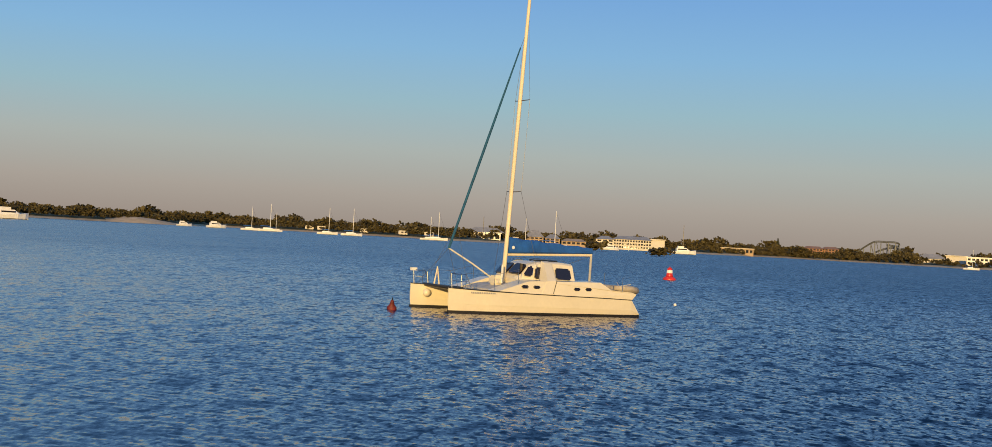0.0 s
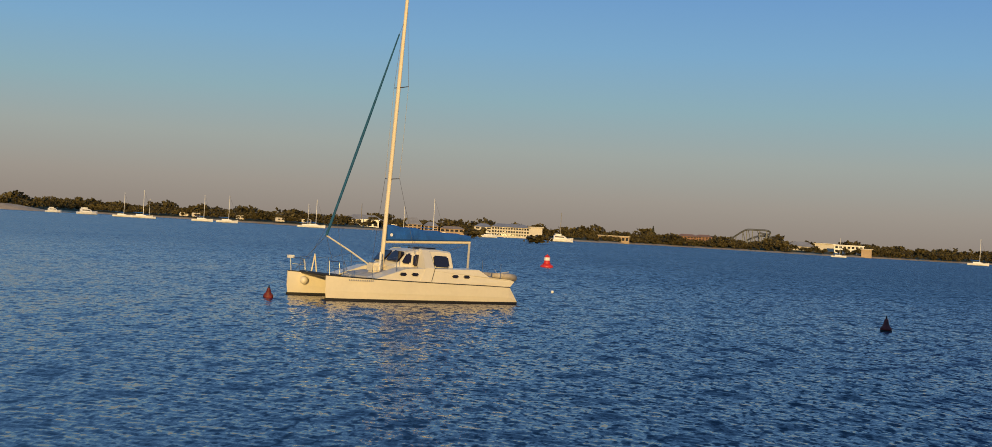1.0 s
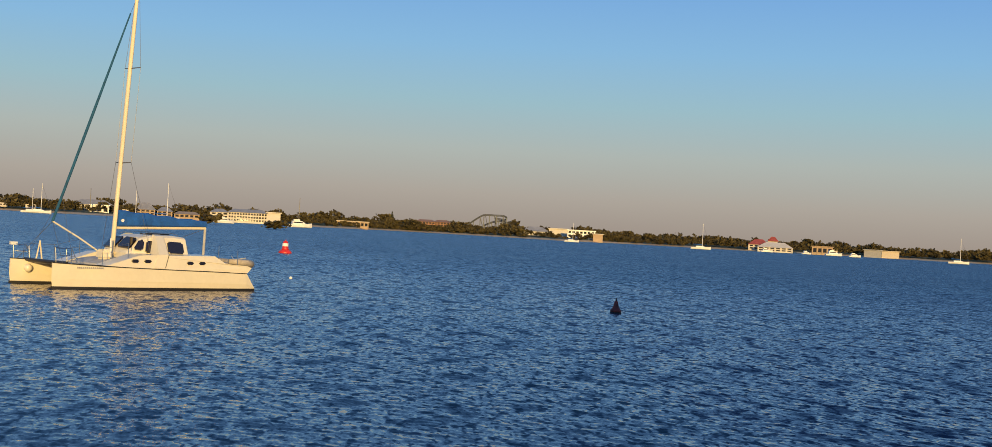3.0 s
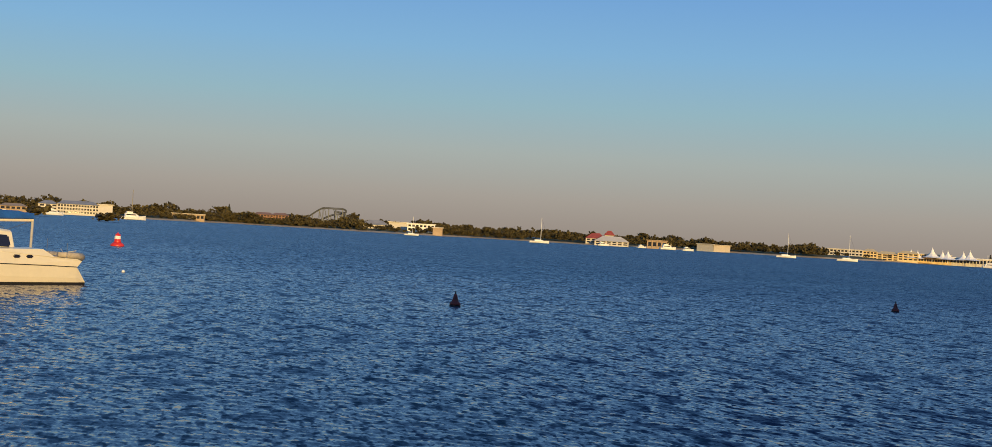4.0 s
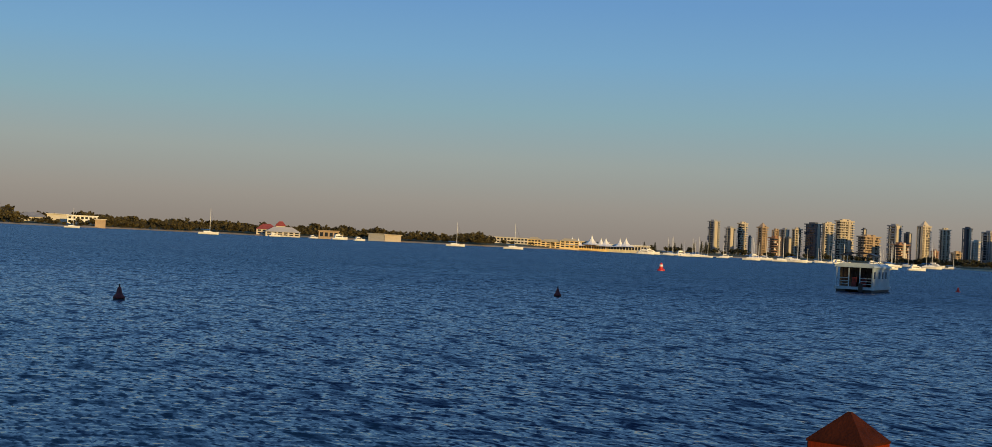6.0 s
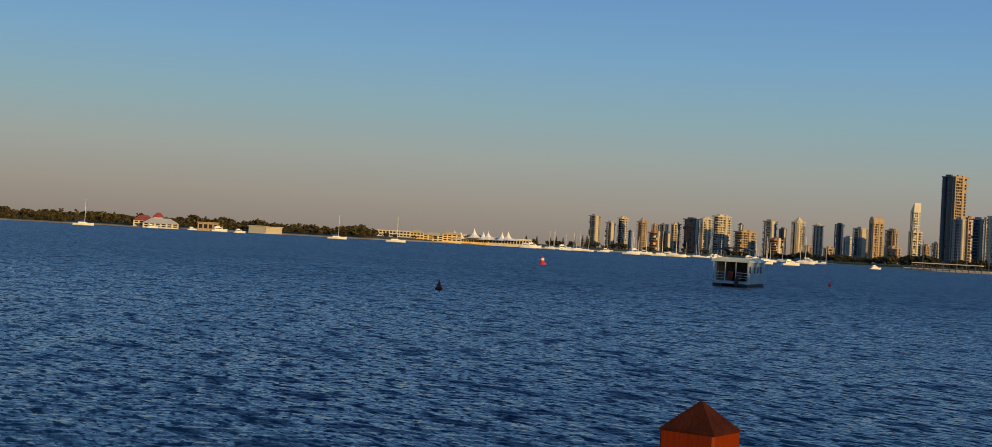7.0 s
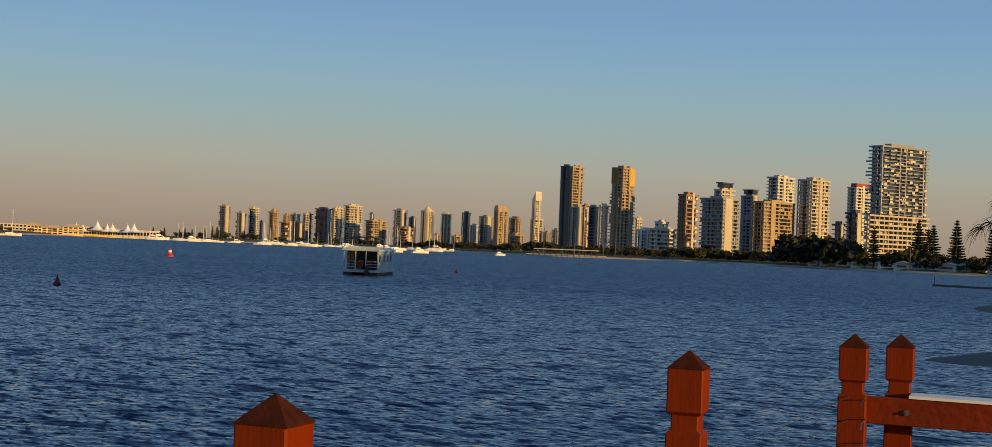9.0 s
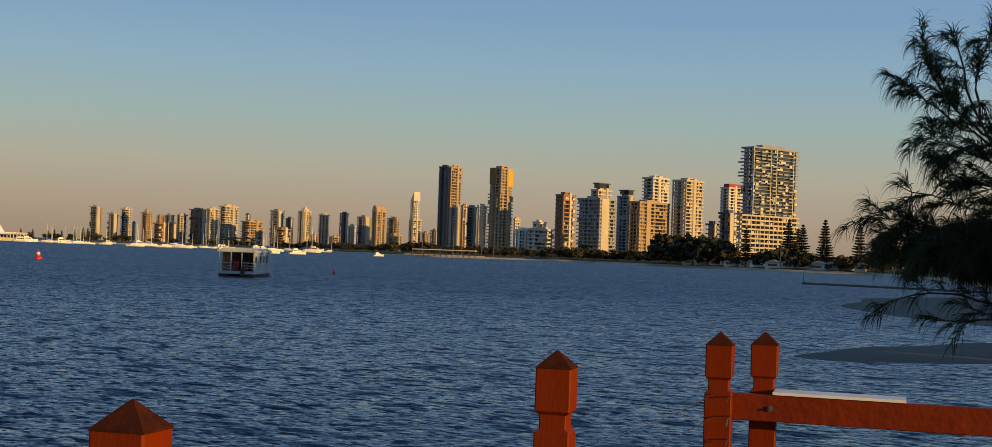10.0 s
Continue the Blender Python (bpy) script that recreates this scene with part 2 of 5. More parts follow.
def loft(bm, rings, cap=True, closed=True):
    rows = [[bm.verts.new(c) for c in r] for r in rings]
    n = len(rows[0])
    for a, b in zip(rows, rows[1:]):
        for i in range(n if closed else n - 1):
            j = (i + 1) % n
            bm.faces.new((a[i], a[j], b[j], b[i]))
    if cap:
        bm.faces.new(rows[0][::-1])
        bm.faces.new(rows[-1])
    return bm


def ring(c, axis, r, n=8, r2=None):
    q = Vector(axis).to_track_quat("Z", "Y")
    return [Vector(c) + q @ Vector((math.cos(2 * math.pi * i / n) * r, math.sin(2 * math.pi * i / n) * (r2 or r), 0)) for i in range(n)]


def rod(bm, p, q, r0, r1=None, n=8):
    p, q = Vector(p), Vector(q)
    return loft(bm, [ring(p, q - p, r0, n), ring(q, q - p, r0 if r1 is None else r1, n)])


def pipe(bm, pts, r, n=6):
    pts = [Vector(p) for p in pts]
    rings = []
    for i, p in enumerate(pts):
        d = pts[min(i + 1, len(pts) - 1)] - pts[max(i - 1, 0)]
        rings.append(ring(p, d, r[i] if isinstance(r, (list, tuple)) else r, n))
    return loft(bm, rings)


def lathe(bm, prof, n=14):
    return loft(bm, [[(r * math.cos(2 * math.pi * i / n), r * math.sin(2 * math.pi * i / n), z) for i in range(n)] for r, z in prof])


def B():
    return bmesh.new()


def grid_mesh(name, co, nu, nv, material, smooth=True):
    """A sheet of nu x nv points, rows of v."""
    me = bpy.data.meshes.new(name)
    idx = np.arange(nu * nv).reshape(nu, nv)
    quads = np.stack([idx[:-1, :-1], idx[:-1, 1:], idx[1:, 1:], idx[1:, :-1]], -1).reshape(-1, 4)
    me.vertices.add(nu * nv)
    me.vertices.foreach_set("co", np.asarray(co, np.float32).ravel())
    me.loops.add(quads.size)
    me.loops.foreach_set("vertex_index", quads.ravel().astype(np.int32))
    me.polygons.add(len(quads))
    me.polygons.foreach_set("loop_start", np.arange(0, quads.size, 4, dtype=np.int32))
    me.update(calc_edges=True)
    me.materials.append(material)
    if smooth:
        me.shade_smooth()
    return me


# ---- water: one sheet to the horizon, rippled where it is close ----
def build_water():
    rng = np.random.RandomState(4)
    fine = np.arange(-74.0, 36.01, 0.115)
    az = np.radians(np.concatenate([[-90.0, -82.0], fine, np.arange(42, 264, 6.0), [270.0]]))
    r = [0.5, 4.0, 9.0, 13.0, 15.5]
    while r[-1] < 4900:
        d = r[-1]
        r.append(d + (0.055 if d < 32 else d * d / 18600 if d < 95 else d * 0.06))
    r = np.array(r[:-1] + [4900.0])
    R, A = np.meshgrid(r, az, indexing="ij")
    x, y = -np.sin(A) * R, np.cos(A) * R
    step = np.maximum(np.gradient(r)[:, None], 0.002 * R)
    z = np.zeros_like(x)
    # short-crested wind ripples, a hand to a metre long
    for k in range(44):
        lam = 0.15 * (4.5 ** (k / 43.0))
        th = radians(52) + rng.normal(0, 0.62)
        kx, ky = math.cos(th) * 2 * math.pi / lam, math.sin(th) * 2 * math.pi / lam
        fade = np.clip(lam / step / 2.0 - 0.9, 0, 1)
        ph = kx * x + ky * y + rng.uniform(0, 6.28) + 0.9 * np.sin(0.21 * x + 0.13 * y + k) + 0.6 * np.sin(0.17 * y - 0.3 * x + 2 * k)
        z += fade * 0.0130 * (0.42 / max(lam, 0.3)) ** 0.5 * lam / 6.283 * np.sin(ph)
    z *= 0.85 + 0.3 * np.sin(0.11 * x + 0.05 * y) * np.sin(0.07 * y - 0.03 * x + 1.0)
    z[R < 15] = 0
    return tagged(new("water", grid_mesh("water", np.stack([x, y, z], -1), len(r), len(az), WATER)),
                  "wind-rippled deep blue estuary water at dusk", "water", kind="structure")


build_water()


# ---- land: island shore opposite, city shore, near shore round behind the lookout ----
SHORE = [(-310, 14), (-270, 20), (-180, 10), (-140, 14), (-110, 30), (-97, 40), (-90, 60), (-82, 95), (-76, 130), (-71, 150), (-69.5, 300), (-67, 520), (-65.5, 575), (-62, 590),
         (-58, 690), (-53.5, 860), (-50, 830), (-47.5, 790), (-45, 900), (-42, 1150), (-38, 1180), (-35, 1150), (-31.5, 1080),
         (-27, 1040), (-24.3, 900), (-19, 940), (-15, 870), (-10, 880), (-7, 800), (-3.7, 860), (0, 890), (3, 790), (5, 840),
         (9, 810), (13.4, 720), (18.7, 800), (23.6, 860), (25.3, 770), (29, 740), (31.8, 720), (40, 800), (50, 900)]


def shore_r(az):
    return float(np.interp(az, [a for a, _ in SHORE], [d for _, d in SHORE]))


def land_strip(name, a0, a1, prof, material, label, category, step=0.5):
    az = np.arange(a0, a1 + 0.01, step)
    rr = np.array([shore_r(a) + 6 * noise.noise((a * 0.9, 3.3, 0)) * min(1, shore_r(a) / 300) for a in az])
    co = []
    for back, z in prof:
        d = rr + back
        wob = np.array([noise.noise((a * 1.7, back * 0.1, 1.0)) for a in az]) * 0.25 * (z > 0.4)
        co.append(np.stack([-np.sin(np.radians(az)) * d, np.cos(np.radians(az)) * d, z + wob], -1))
    me = grid_mesh(name, np.stack(co), len(prof), len(az), material)
    return tagged(new(name, me), label, category, kind="structure")


land_strip("ground", -310, 50, [(5, 0.5), (18, 1.6), (60, 2.2), (400, 2.8), (2400, 3.5)], EARTH, "low scrub-covered coastal land", "ground")
land_strip("beach", -310, 50, [(-6, -0.5), (0, -0.02), (4, 0.45), (9, 0.9), (22, 1.45)], SAND, "narrow strip of pale sand along the shore", "beach")


# ---- timber fence on the jetty edge ----
FENCE = math.degrees(math.atan2(0.22, 0.975))
POST_TOP = EYE - 0.37


def post_mesh():
    bm = B()
    w, g = 0.07, 0.054
    prof = [(w, -1.55), (w, -0.315), (g, -0.300), (g, -0.245), (w, -0.230), (w, -0.062)]
    rings = [[(-a, -a, z), (a, -a, z), (a, a, z), (-a, a, z)] for a, z in prof]
    rings.append([(-0.004, -0.004, 0), (0.004, -0.004, 0), (0.004, 0.004, 0), (-0.004, 0.004, 0)])
    loft(bm, rings)
    bmesh.ops.bevel(bm, geom=[e for e in bm.edges if abs(e.verts[0].co.z - e.verts[1].co.z) > 0.05], offset=0.005, segments=1, affect="EDGES")
    return mesh_of("fence_post", bm, STAIN)


POST = post_mesh()
CAP = mesh_of("cap", loft(B(), [[(-a, -a, z), (a, -a, z), (a, a, z), (-a, a, z)] for a, z in ((0.0707, -0.066), (0.0707, -0.061), (0.004, 0.003))]), CAPSTAIN)
POSTS = [(1.902, 2.663), (4.27, 3.225), (6.30, 3.685), (6.60, 3.585)]
for x, y in POSTS:
    ob = new("fence_post", POST)
    ob.matrix_world = pose(x, y, POST_TOP, 0, 0, FENCE + 12.5)
    cap = part("cap", CAP, None, ob, "darker weathered pyramid cap")
    tagged(ob, "red-stained square timber post with pyramid cap and notched neck", "fence post", "jetty fence posts")


def rail(a, b, z0, z1, thick, name, label):
    a, b = Vector((*a, 0)), Vector((*b, 0))
    d = b - a
    bm = box(B(), 0, d.length, -thick / 2, thick / 2, z0, z1)
    bmesh.ops.bevel(bm, geom=bm.edges[:], offset=0.004, segments=1, affect="EDGES")
    ob = new(name, mesh_of(name, bm, RAILSTAIN))
    ob.matrix_world = pose(a.x, a.y, 0, 0, 0, math.degrees(math.atan2(d.y, d.x)))
    return tagged(ob, label, "fence rail")


FD = Vector((0.9755, 0.22, 0))
RA = Vector((6.375, 3.635, 0))
RD = Vector((0.40, -0.9165, 0))
rail((RA - RD * 0.05).xy, (RA + RD * 6.0).xy, EYE - 0.825, EYE - 0.685, 0.045, "fence_rail", "red-stained horizontal timber rail bolted to the posts")
bm = box(B(), 0.20, 0.87, -0.03, 0.17, EYE - 0.683, EYE - 0.668)
board = new("pale_board", mesh_of("pale_board", bm, WHITE))
board.matrix_world = pose(RA.x, RA.y, 0, 0, 0, math.degrees(math.atan2(RD.y, RD.x)))
tagged(board, "white-edged flat board lying on the timber rail", "board")
bm = B()
q = RA + RD * 0.19 - Vector((0.9165, 0.40, 0)) * 0.024
rod(bm, (q.x, q.y, EYE - 0.757), (q.x - 0.9165 * 0.008, q.y - 0.40 * 0.008, EYE - 0.757), 0.015, n=12)
rod(bm, (q.x - 0.9165 * 0.008, q.y - 0.40 * 0.008, EYE - 0.757), (q.x - 0.9165 * 0.02, q.y - 0.40 * 0.02, EYE - 0.757), 0.007, n=6)
tagged(new("coach_bolt", mesh_of("coach_bolt", bm, ROPE)), "galvanised bolt and washer through the rail", "bolt")
for i, dz in enumerate((0.68, 0.80, 0.93)):
    bm = B()
    a, b = Vector((*POSTS[1], EYE - dz - 0.09)), Vector((*POSTS[2], EYE - dz))
    pipe(bm, [a.lerp(b, k / 8) - Vector((0, 0, 0.03 * math.sin(math.pi * k / 8))) for k in range(9)], 0.0022, 5)
    tagged(new("wire_strand", mesh_of("wire_strand", bm, STEEL)), "thin steel fence wire strung between posts", "wire", "fence wires")


for dz, turn in ((0.70, 0.3), (0.80, -0.4), (0.92, 0.2)):
    a = Vector((*POSTS[2], EYE - dz)) + Vector((-0.03, -0.085, 0))
    bm = B()
    pipe(bm, [a, a + Vector((-0.03, -0.03, 0.01)), a + Vector((-0.07, -0.03, 0.02 * turn)), a + Vector((-0.11, -0.045, -0.03 + 0.03 * turn))], 0.003, 5)
    tagged(new("wire_end", mesh_of("wire_end", bm, STEEL)), "loose twisted wire end at the timber post", "wire", "fence wire ends")


def deck():
    top = POST_TOP - 1.5
    root = tagged(new("jetty_deck"), "timber boardwalk deck carrying the fence", "deck", kind="structure")
    me = mesh_of("plank", box(B(), -0.06, 0.06, -9.0, 0, -0.05, 0), CAPSTAIN)
    for k in range(70):
        c = Vector((6.6, 3.75, top)) - FD * (0.07 + 0.13 * k)
        ob = new("plank", me)
        ob.matrix_world = pose(c.x, c.y, top, 0, 0, FENCE)
        ob.parent = root


deck()


# ---- catamaran ----
def catamaran():
    fwd = Vector((-0.738, -0.676, 0))
    root = thing("catamaran", pose(-7.25, 59.2, 0, 0, 0, math.degrees(math.atan2(fwd.y, fwd.x))) @ Matrix.Diagonal((1, 0.92, 1, 1)),
                 "cream sailing catamaran with blue boom cover moored on still water", "sailboat")
    # local axes: x forward from the stern waterline, y to port, z up
    def hull(side):
        prof = [(-0.14, 0.30, 0.02), (0.36, 0.40, 0.72), (1.6, 0.46, 0.76), (3.5, 0.48, 0.80), (5.5, 0.46, 0.85), (7.2, 0.34, 0.90), (8.3, 0.18, 0.95), (8.95, 0.03, 0.98)]
        rings = []
        for i, (x, hw, sh) in enumerate(prof):
            xs = x
            low = 0.55 if x < 8 else 0.3
            pts = [(0.0, -0.35), (hw * low, -0.22), (hw * 0.86, 0.05), (hw * 0.98, 0.4 * max(sh, .3)), (hw, max(sh, 0.1)),
                   (-hw, max(sh, 0.1)), (-hw * 0.98, 0.4 * max(sh, .3)), (-hw * 0.86, 0.05), (-hw * low, -0.22)]
            rings.append([(xs - (0.06 if x > 8.9 and z < 0.3 else 0), 1.76 * side + a, z) for a, z in pts])
        h = part("hull", loft(B(), rings), GEL, root)
        for s in (1, -1):
            row = [[(x, 1.76 * side + s * (w + a), z + b) for a, b in ((0.008, -0.018), (0.008, 0.018), (-0.02, 0.018), (-0.02, -0.018))] for x, w, z in prof[1:]]
            part("rub_rail", loft(B(), row), BLACKTRIM, h)
        bm = B()
        for s in (1, -1):
            row = [(-0.14, 0.28)] + [(x, w * 0.9) for x, w, _ in prof[1:]]
            top = [bm.verts.new((x, 1.76 * side + s * (w + 0.012), 0.10)) for x, w in row]
            low = [bm.verts.new((x, 1.76 * side + s * (w * 0.9 + 0.012), -0.12)) for x, w in row]
            for k in range(len(row) - 1):
                bm.faces.new((top[k], top[k + 1], low[k + 1], low[k]))
        part("boot_stripe", bm, BLACKTRIM, h)
        return h

    port, star = hull(1), hull(-1)
    # topsides above the rub rail, flush with the hull's outer side
    for side in (1, -1):
        out = [(6.9, 0.92), (5.5, 1.34), (5.1, 1.37), (1.95, 1.40), (1.45, 1.10), (0.4, 1.04), (0.16, 0.96), (0.36, 0.74), (3.5, 0.81), (5.5, 0.86)]
        bm = B()
        rings = []
        for yy, drop in ((2.21, 0.0), (1.28, 0.0)):
            rings.append([(x, side * (yy - (0.10 if z > 1.2 else 0.0) - (0.05 if x > 5.6 else 0)), z + (0.03 if yy < 2 and z > 1.2 else 0)) for x, z in out])
        part("coaming", loft(bm, rings), GEL, root)
        for wx in (5.68, 5.12, 3.17, 2.60):
            bm = B()
            m = pose(wx, side * 2.175, 1.13 if wx > 3.5 else 1.10)
            box(bm, -0.15, 0.15, -0.03, 0.03, -0.065, 0.065, m)
            bmesh.ops.bevel(bm, geom=[e for e in bm.edges if abs(e.verts[0].co.y - e.verts[1].co.y) > 0.03], offset=0.04, segments=2, affect="EDGES")
            part("porthole", bm, TINTGLASS, root)
    # bridge deck between the hulls
    bm = B()
    loft(bm, [[(x, -1.55, z0), (x, 1.55, z0), (x, 1.55, z1), (x, -1.55, z1)] for x, z0, z1 in ((0.25, 0.6, 1.0), (1.4, 0.55, 1.05), (4.6, 0.55, 1.30), (6.2, 0.6, 1.10), (6.7, 0.75, 0.95))])
    part("bridge_deck", bm, DECKGREY, root)
    part("foredeck_net", box(B(), 6.65, 8.3, -1.7, 1.7, 0.86, 0.885), DECKGREY, root, "grey trampoline net")
    bm = B()
    rod(bm, (8.35, -1.76, 0.95), (8.35, 1.76, 0.95), 0.07, n=10)
    part("crossbeam", bm, BLACKTRIM, root)
    # cabin pod
    secs = [(5.62, 1.10, 1.40, 1.05), (5.45, 1.22, 1.62, 1.08), (5.02, 1.32, 2.02, 1.08), (4.6, 1.36, 2.13, 1.08), (3.6, 1.38, 2.15, 1.12), (3.05, 1.38, 2.10, 1.18), (2.95, 1.42, 1.36, 1.3)]
    bm = B()
    rings = []
    for x, w, zt, wt in secs:
        rings.append([(x, -w, 1.10), (x, -w, max(1.16, 0.62 * zt + 0.06)), (x, -wt, zt - 0.09), (x, -wt + 0.12, zt - 0.02), (x, -wt + 0.4, zt), (x, wt - 0.4, zt), (x, wt - 0.12, zt - 0.02), (x, wt, zt - 0.09), (x, w, max(1.16, 0.62 * zt + 0.06)), (x, w, 1.10)])
    bm = loft(bm, rings)
    cabin = part("cabin", bm, GEL, root)
    cabin.location.x = -0.2

    def pane(pts, name="cabin_window"):
        bm = B()
        vs = [Vector(p) for p in pts]
        nrm = (vs[1] - vs[0]).cross(vs[2] - vs[0]).normalized()
        loft(bm, [[v - nrm * 0.03 for v in vs], [v + nrm * 0.03 for v in vs]])
        bmesh.ops.bevel(bm, geom=[e for e in bm.edges if e.calc_length() < 0.07], offset=0.06, segments=2, affect="EDGES")
        part(name, bm, TINTGLASS, cabin)

    for s in (1, -1):
        pane([(4.98, s * 1.36, 1.44), (4.22, s * 1.38, 1.43), (4.22, s * 1.20, 1.90), (4.86, s * 1.19, 1.90)])
        pane([(3.92, s * 1.39, 1.44), (3.20, s * 1.40, 1.43), (3.24, s * 1.25, 1.88), (3.92, s * 1.21, 1.90)])
        pane([(5.46, s * 1.22, 1.56), (5.10, s * 1.34, 1.52), (4.97, s * 1.20, 1.92), (5.14, s * 1.10, 1.95)], "windscreen")
        pane([(5.56, s * 0.10, 1.62), (5.54, s * 1.04, 1.58), (5.16, s * 0.95, 1.98), (5.16, s * 0.10, 2.02)], "windscreen")
        bm = B()
        rings = [[(4.86, s * 2.22, 0.86), (4.36, s * 2.22, 0.86), (4.36, s * 2.06, 0.86), (4.86, s * 2.06, 0.86)],
                 [(4.60, s * 2.12, 1.40), (4.16, s * 2.12, 1.40), (4.16, s * 1.3, 1.40), (4.60, s * 1.3, 1.40)],
                 [(4.34, s * 1.32, 2.12), (4.00, s * 1.32, 2.12), (4.00, s * 1.08, 2.17), (4.34, s * 1.08, 2.17)]]
        part("buttress", loft(bm, rings), GEL, root)
        bm = B()
        rod(bm, (4.34, s * 2.23, 0.88), (4.14, s * 2.13, 1.42), 0.012, n=5)
        part("door_seam", bm, BLACKTRIM, root)
    bm = B()
    for k in range(14):
        x = 8.05 - 0.075 * k
        box(bm, x, x + 0.045, 2.075 + 0.012 * k, 2.083 + 0.012 * k, 0.80, 0.86)
    part("name_lettering", bm, DECKGREY, port, "faint row of small bars where a name is painted", kind="stuff")
    part("hatch", box(B(), 3.4, 4.2, -0.5, 0.5, 2.14, 2.20), BLACKTRIM, cabin)
    for s in (1, -1):
        bm = B()
        pipe(bm, [(4.9, s * 0.85, 2.16), (4.6, s * 0.85, 2.24), (3.5, s * 0.85, 2.24), (3.2, s * 0.85, 2.16)], 0.014, 5)
        part("grab_rail", bm, STEEL, cabin)
    # rig
    mb, mt = Vector((5.52, 0, 1.25)), Vector((4.92, 0, 14.2))
    at = lambda z: mb.lerp(mt, (z - mb.z) / (mt.z - mb.z))
    bm = B()
    loft(bm, [ring(mb, mt - mb, 0.115, 12, 0.085), ring(at(9), mt - mb, 0.105, 12, 0.08), ring(mt, mt - mb, 0.075, 12, 0.06)])
    mast = part("mast", bm, SPAR, root, "tall cream aluminium mast")
    for z in (4.95, 8.75):
        for s in (1, -1):
            bm = B()
            rod(bm, at(z), at(z) + Vector((-0.12, s * 0.62, 0.03)), 0.025, 0.016, 6)
            part("spreader", bm, ROPE, mast)
    bm = B()
    tack, head = Vector((8.15, 0, 2.5)), at(10.95) + Vector((0.22, 0, 0))
    loft(bm, [ring(tack, head - tack, 0.055, 8), ring(tack.lerp(head, 0.5), head - tack, 0.06, 8), ring(head, head - tack, 0.03, 8)])
    part("furled_jib", bm, TEALCANVAS, root, "furled headsail in teal cover")
    bm = B()
    rod(bm, head, at(11.6), 0.008, n=5)
    for s in (1, -1):
        rod(bm, tack, (8.6, s * 1.9, 0.98), 0.008, n=5)
        rod(bm, at(12.6), at(8.75) + Vector((-0.12, s * 0.62, 0.03)), 0.007, n=5)
        rod(bm, at(8.75) + Vector((-0.12, s * 0.62, 0.03)), at(4.95) + Vector((-0.12, s * 0.62, 0.03)), 0.007, n=5)
        rod(bm, at(4.95) + Vector((-0.12, s * 0.62, 0.03)), (4.9, s * 2.0, 1.35), 0.007, n=5)
        rod(bm, tack.lerp(head, 0.12), (8.2, s * 1.95, 0.98), 0.006, n=5)
    part("stay", bm, ROPE, root, kind="stuff")
    bm = B()
    pipe(bm, [(6.0, 0.1, 1.30), (7.05, 0.05, 1.92), tack], 0.035, 8)
    part("bowsprit", bm, GEL, root)
    # boom and cover
    b0, b1 = at(2.36) + Vector((-0.1, 0, 0)), Vector((1.15, 0, 2.50))
    bm = B()
    rod(bm, b0, b1, 0.06, n=10)
    part("boom", bm, SPAR, root)
    bm = B()
    rings = []
    for k in range(13):
        t = k / 12
        c = b0.lerp(b1, t)
        hgt = 0.42 * (1 - t) + 0.24 + 0.03 * math.sin(k * 2.1)
        w = 0.17 - 0.07 * t
        rings.append([(c.x, c.y + a * w * (1 + 0.08 * math.sin(k * 3 + a)), c.z + 0.05 + b * hgt) for a, b in
                      ((-0.5, 0), (-1, 0.12), (-0.9, 0.45), (-0.45, 0.9), (0, 1), (0.45, 0.9), (0.9, 0.45), (1, 0.12), (0.5, 0))])
    cover = part("sail_cover", loft(bm, rings), BLUECANVAS, root, "blue canvas boom cover")
    bm = B()
    loft(bm, [ring((5.2, 0.165, 2.66), (0, 1, 0), 0.07, 10), ring((5.2, 0.175, 2.66), (0, 1, 0), 0.07, 10)])
    part("emblem", bm, WHITE, cover)
    bm = B()
    rod(bm, (1.17, 0, 2.46), (1.2, 0, 1.0), 0.055, n=8)
    part("boom_gallows", bm, DECKGREY, root)
    bm = B()
    rod(bm, (2.9, 0.1, 1.9), (1.25, 0, 2.44), 0.01, n=5)
    part("mainsheet", bm, ROPE, root)
    # rails and stanchions
    for s in (1, -1):
        for x, z in ((8.3, 0.95), (7.0, 0.95), (5.9, 1.2), (1.7, 1.2), (0.75, 1.05)):
            bm = B()
            rod(bm, (x, s * 1.98, z), (x, s * 1.98, z + 0.62), 0.014, n=6)
            part("stanchion", bm, STEEL, root)
        bm = B()
        pipe(bm, [(8.3, s * 1.98, 1.57), (7.0, s * 1.98, 1.54), (5.9, s * 1.98, 1.8)], 0.006, 5)
        part("lifeline", bm, ROPE, root)
        bm = B()
        pipe(bm, [(8.0, s * 1.93, 0.97), (8.25, s * 1.90, 1.52), (8.85, s * 1.76, 1.55), (8.7, s * 1.58, 1.52), (8.3, s * 1.56, 1.5), (8.25, s * 1.56, 0.97)], 0.018, 6)
        pipe(bm, [(8.12, s * 1.91, 1.24), (8.75, s * 1.76, 1.27), (8.28, s * 1.57, 1.24)], 0.014, 6)
        rod(bm, (8.85, s * 1.76, 1.55), (8.8, s * 1.76, 0.97), 0.016, n=6)
        part("pulpit", bm, STEEL, root)
    bm = B()
    box(bm, 8.72, 8.98, -1.84, -1.68, 1.50, 1.62)
    part("bow_light_box", bm, WHITE, root)
    bm = B()
    pipe(bm, [(8.0, -1.0, 0.95), (8.15, -0.95, 1.7), (8.3, -0.9, 0.95)], 0.035, 6)
    part("anchor_frame", bm, SPAR, root)
    bm = B()
    rod(bm, (6.0, 0.75, 1.2), (6.0, 0.75, 1.95), 0.035, n=8)
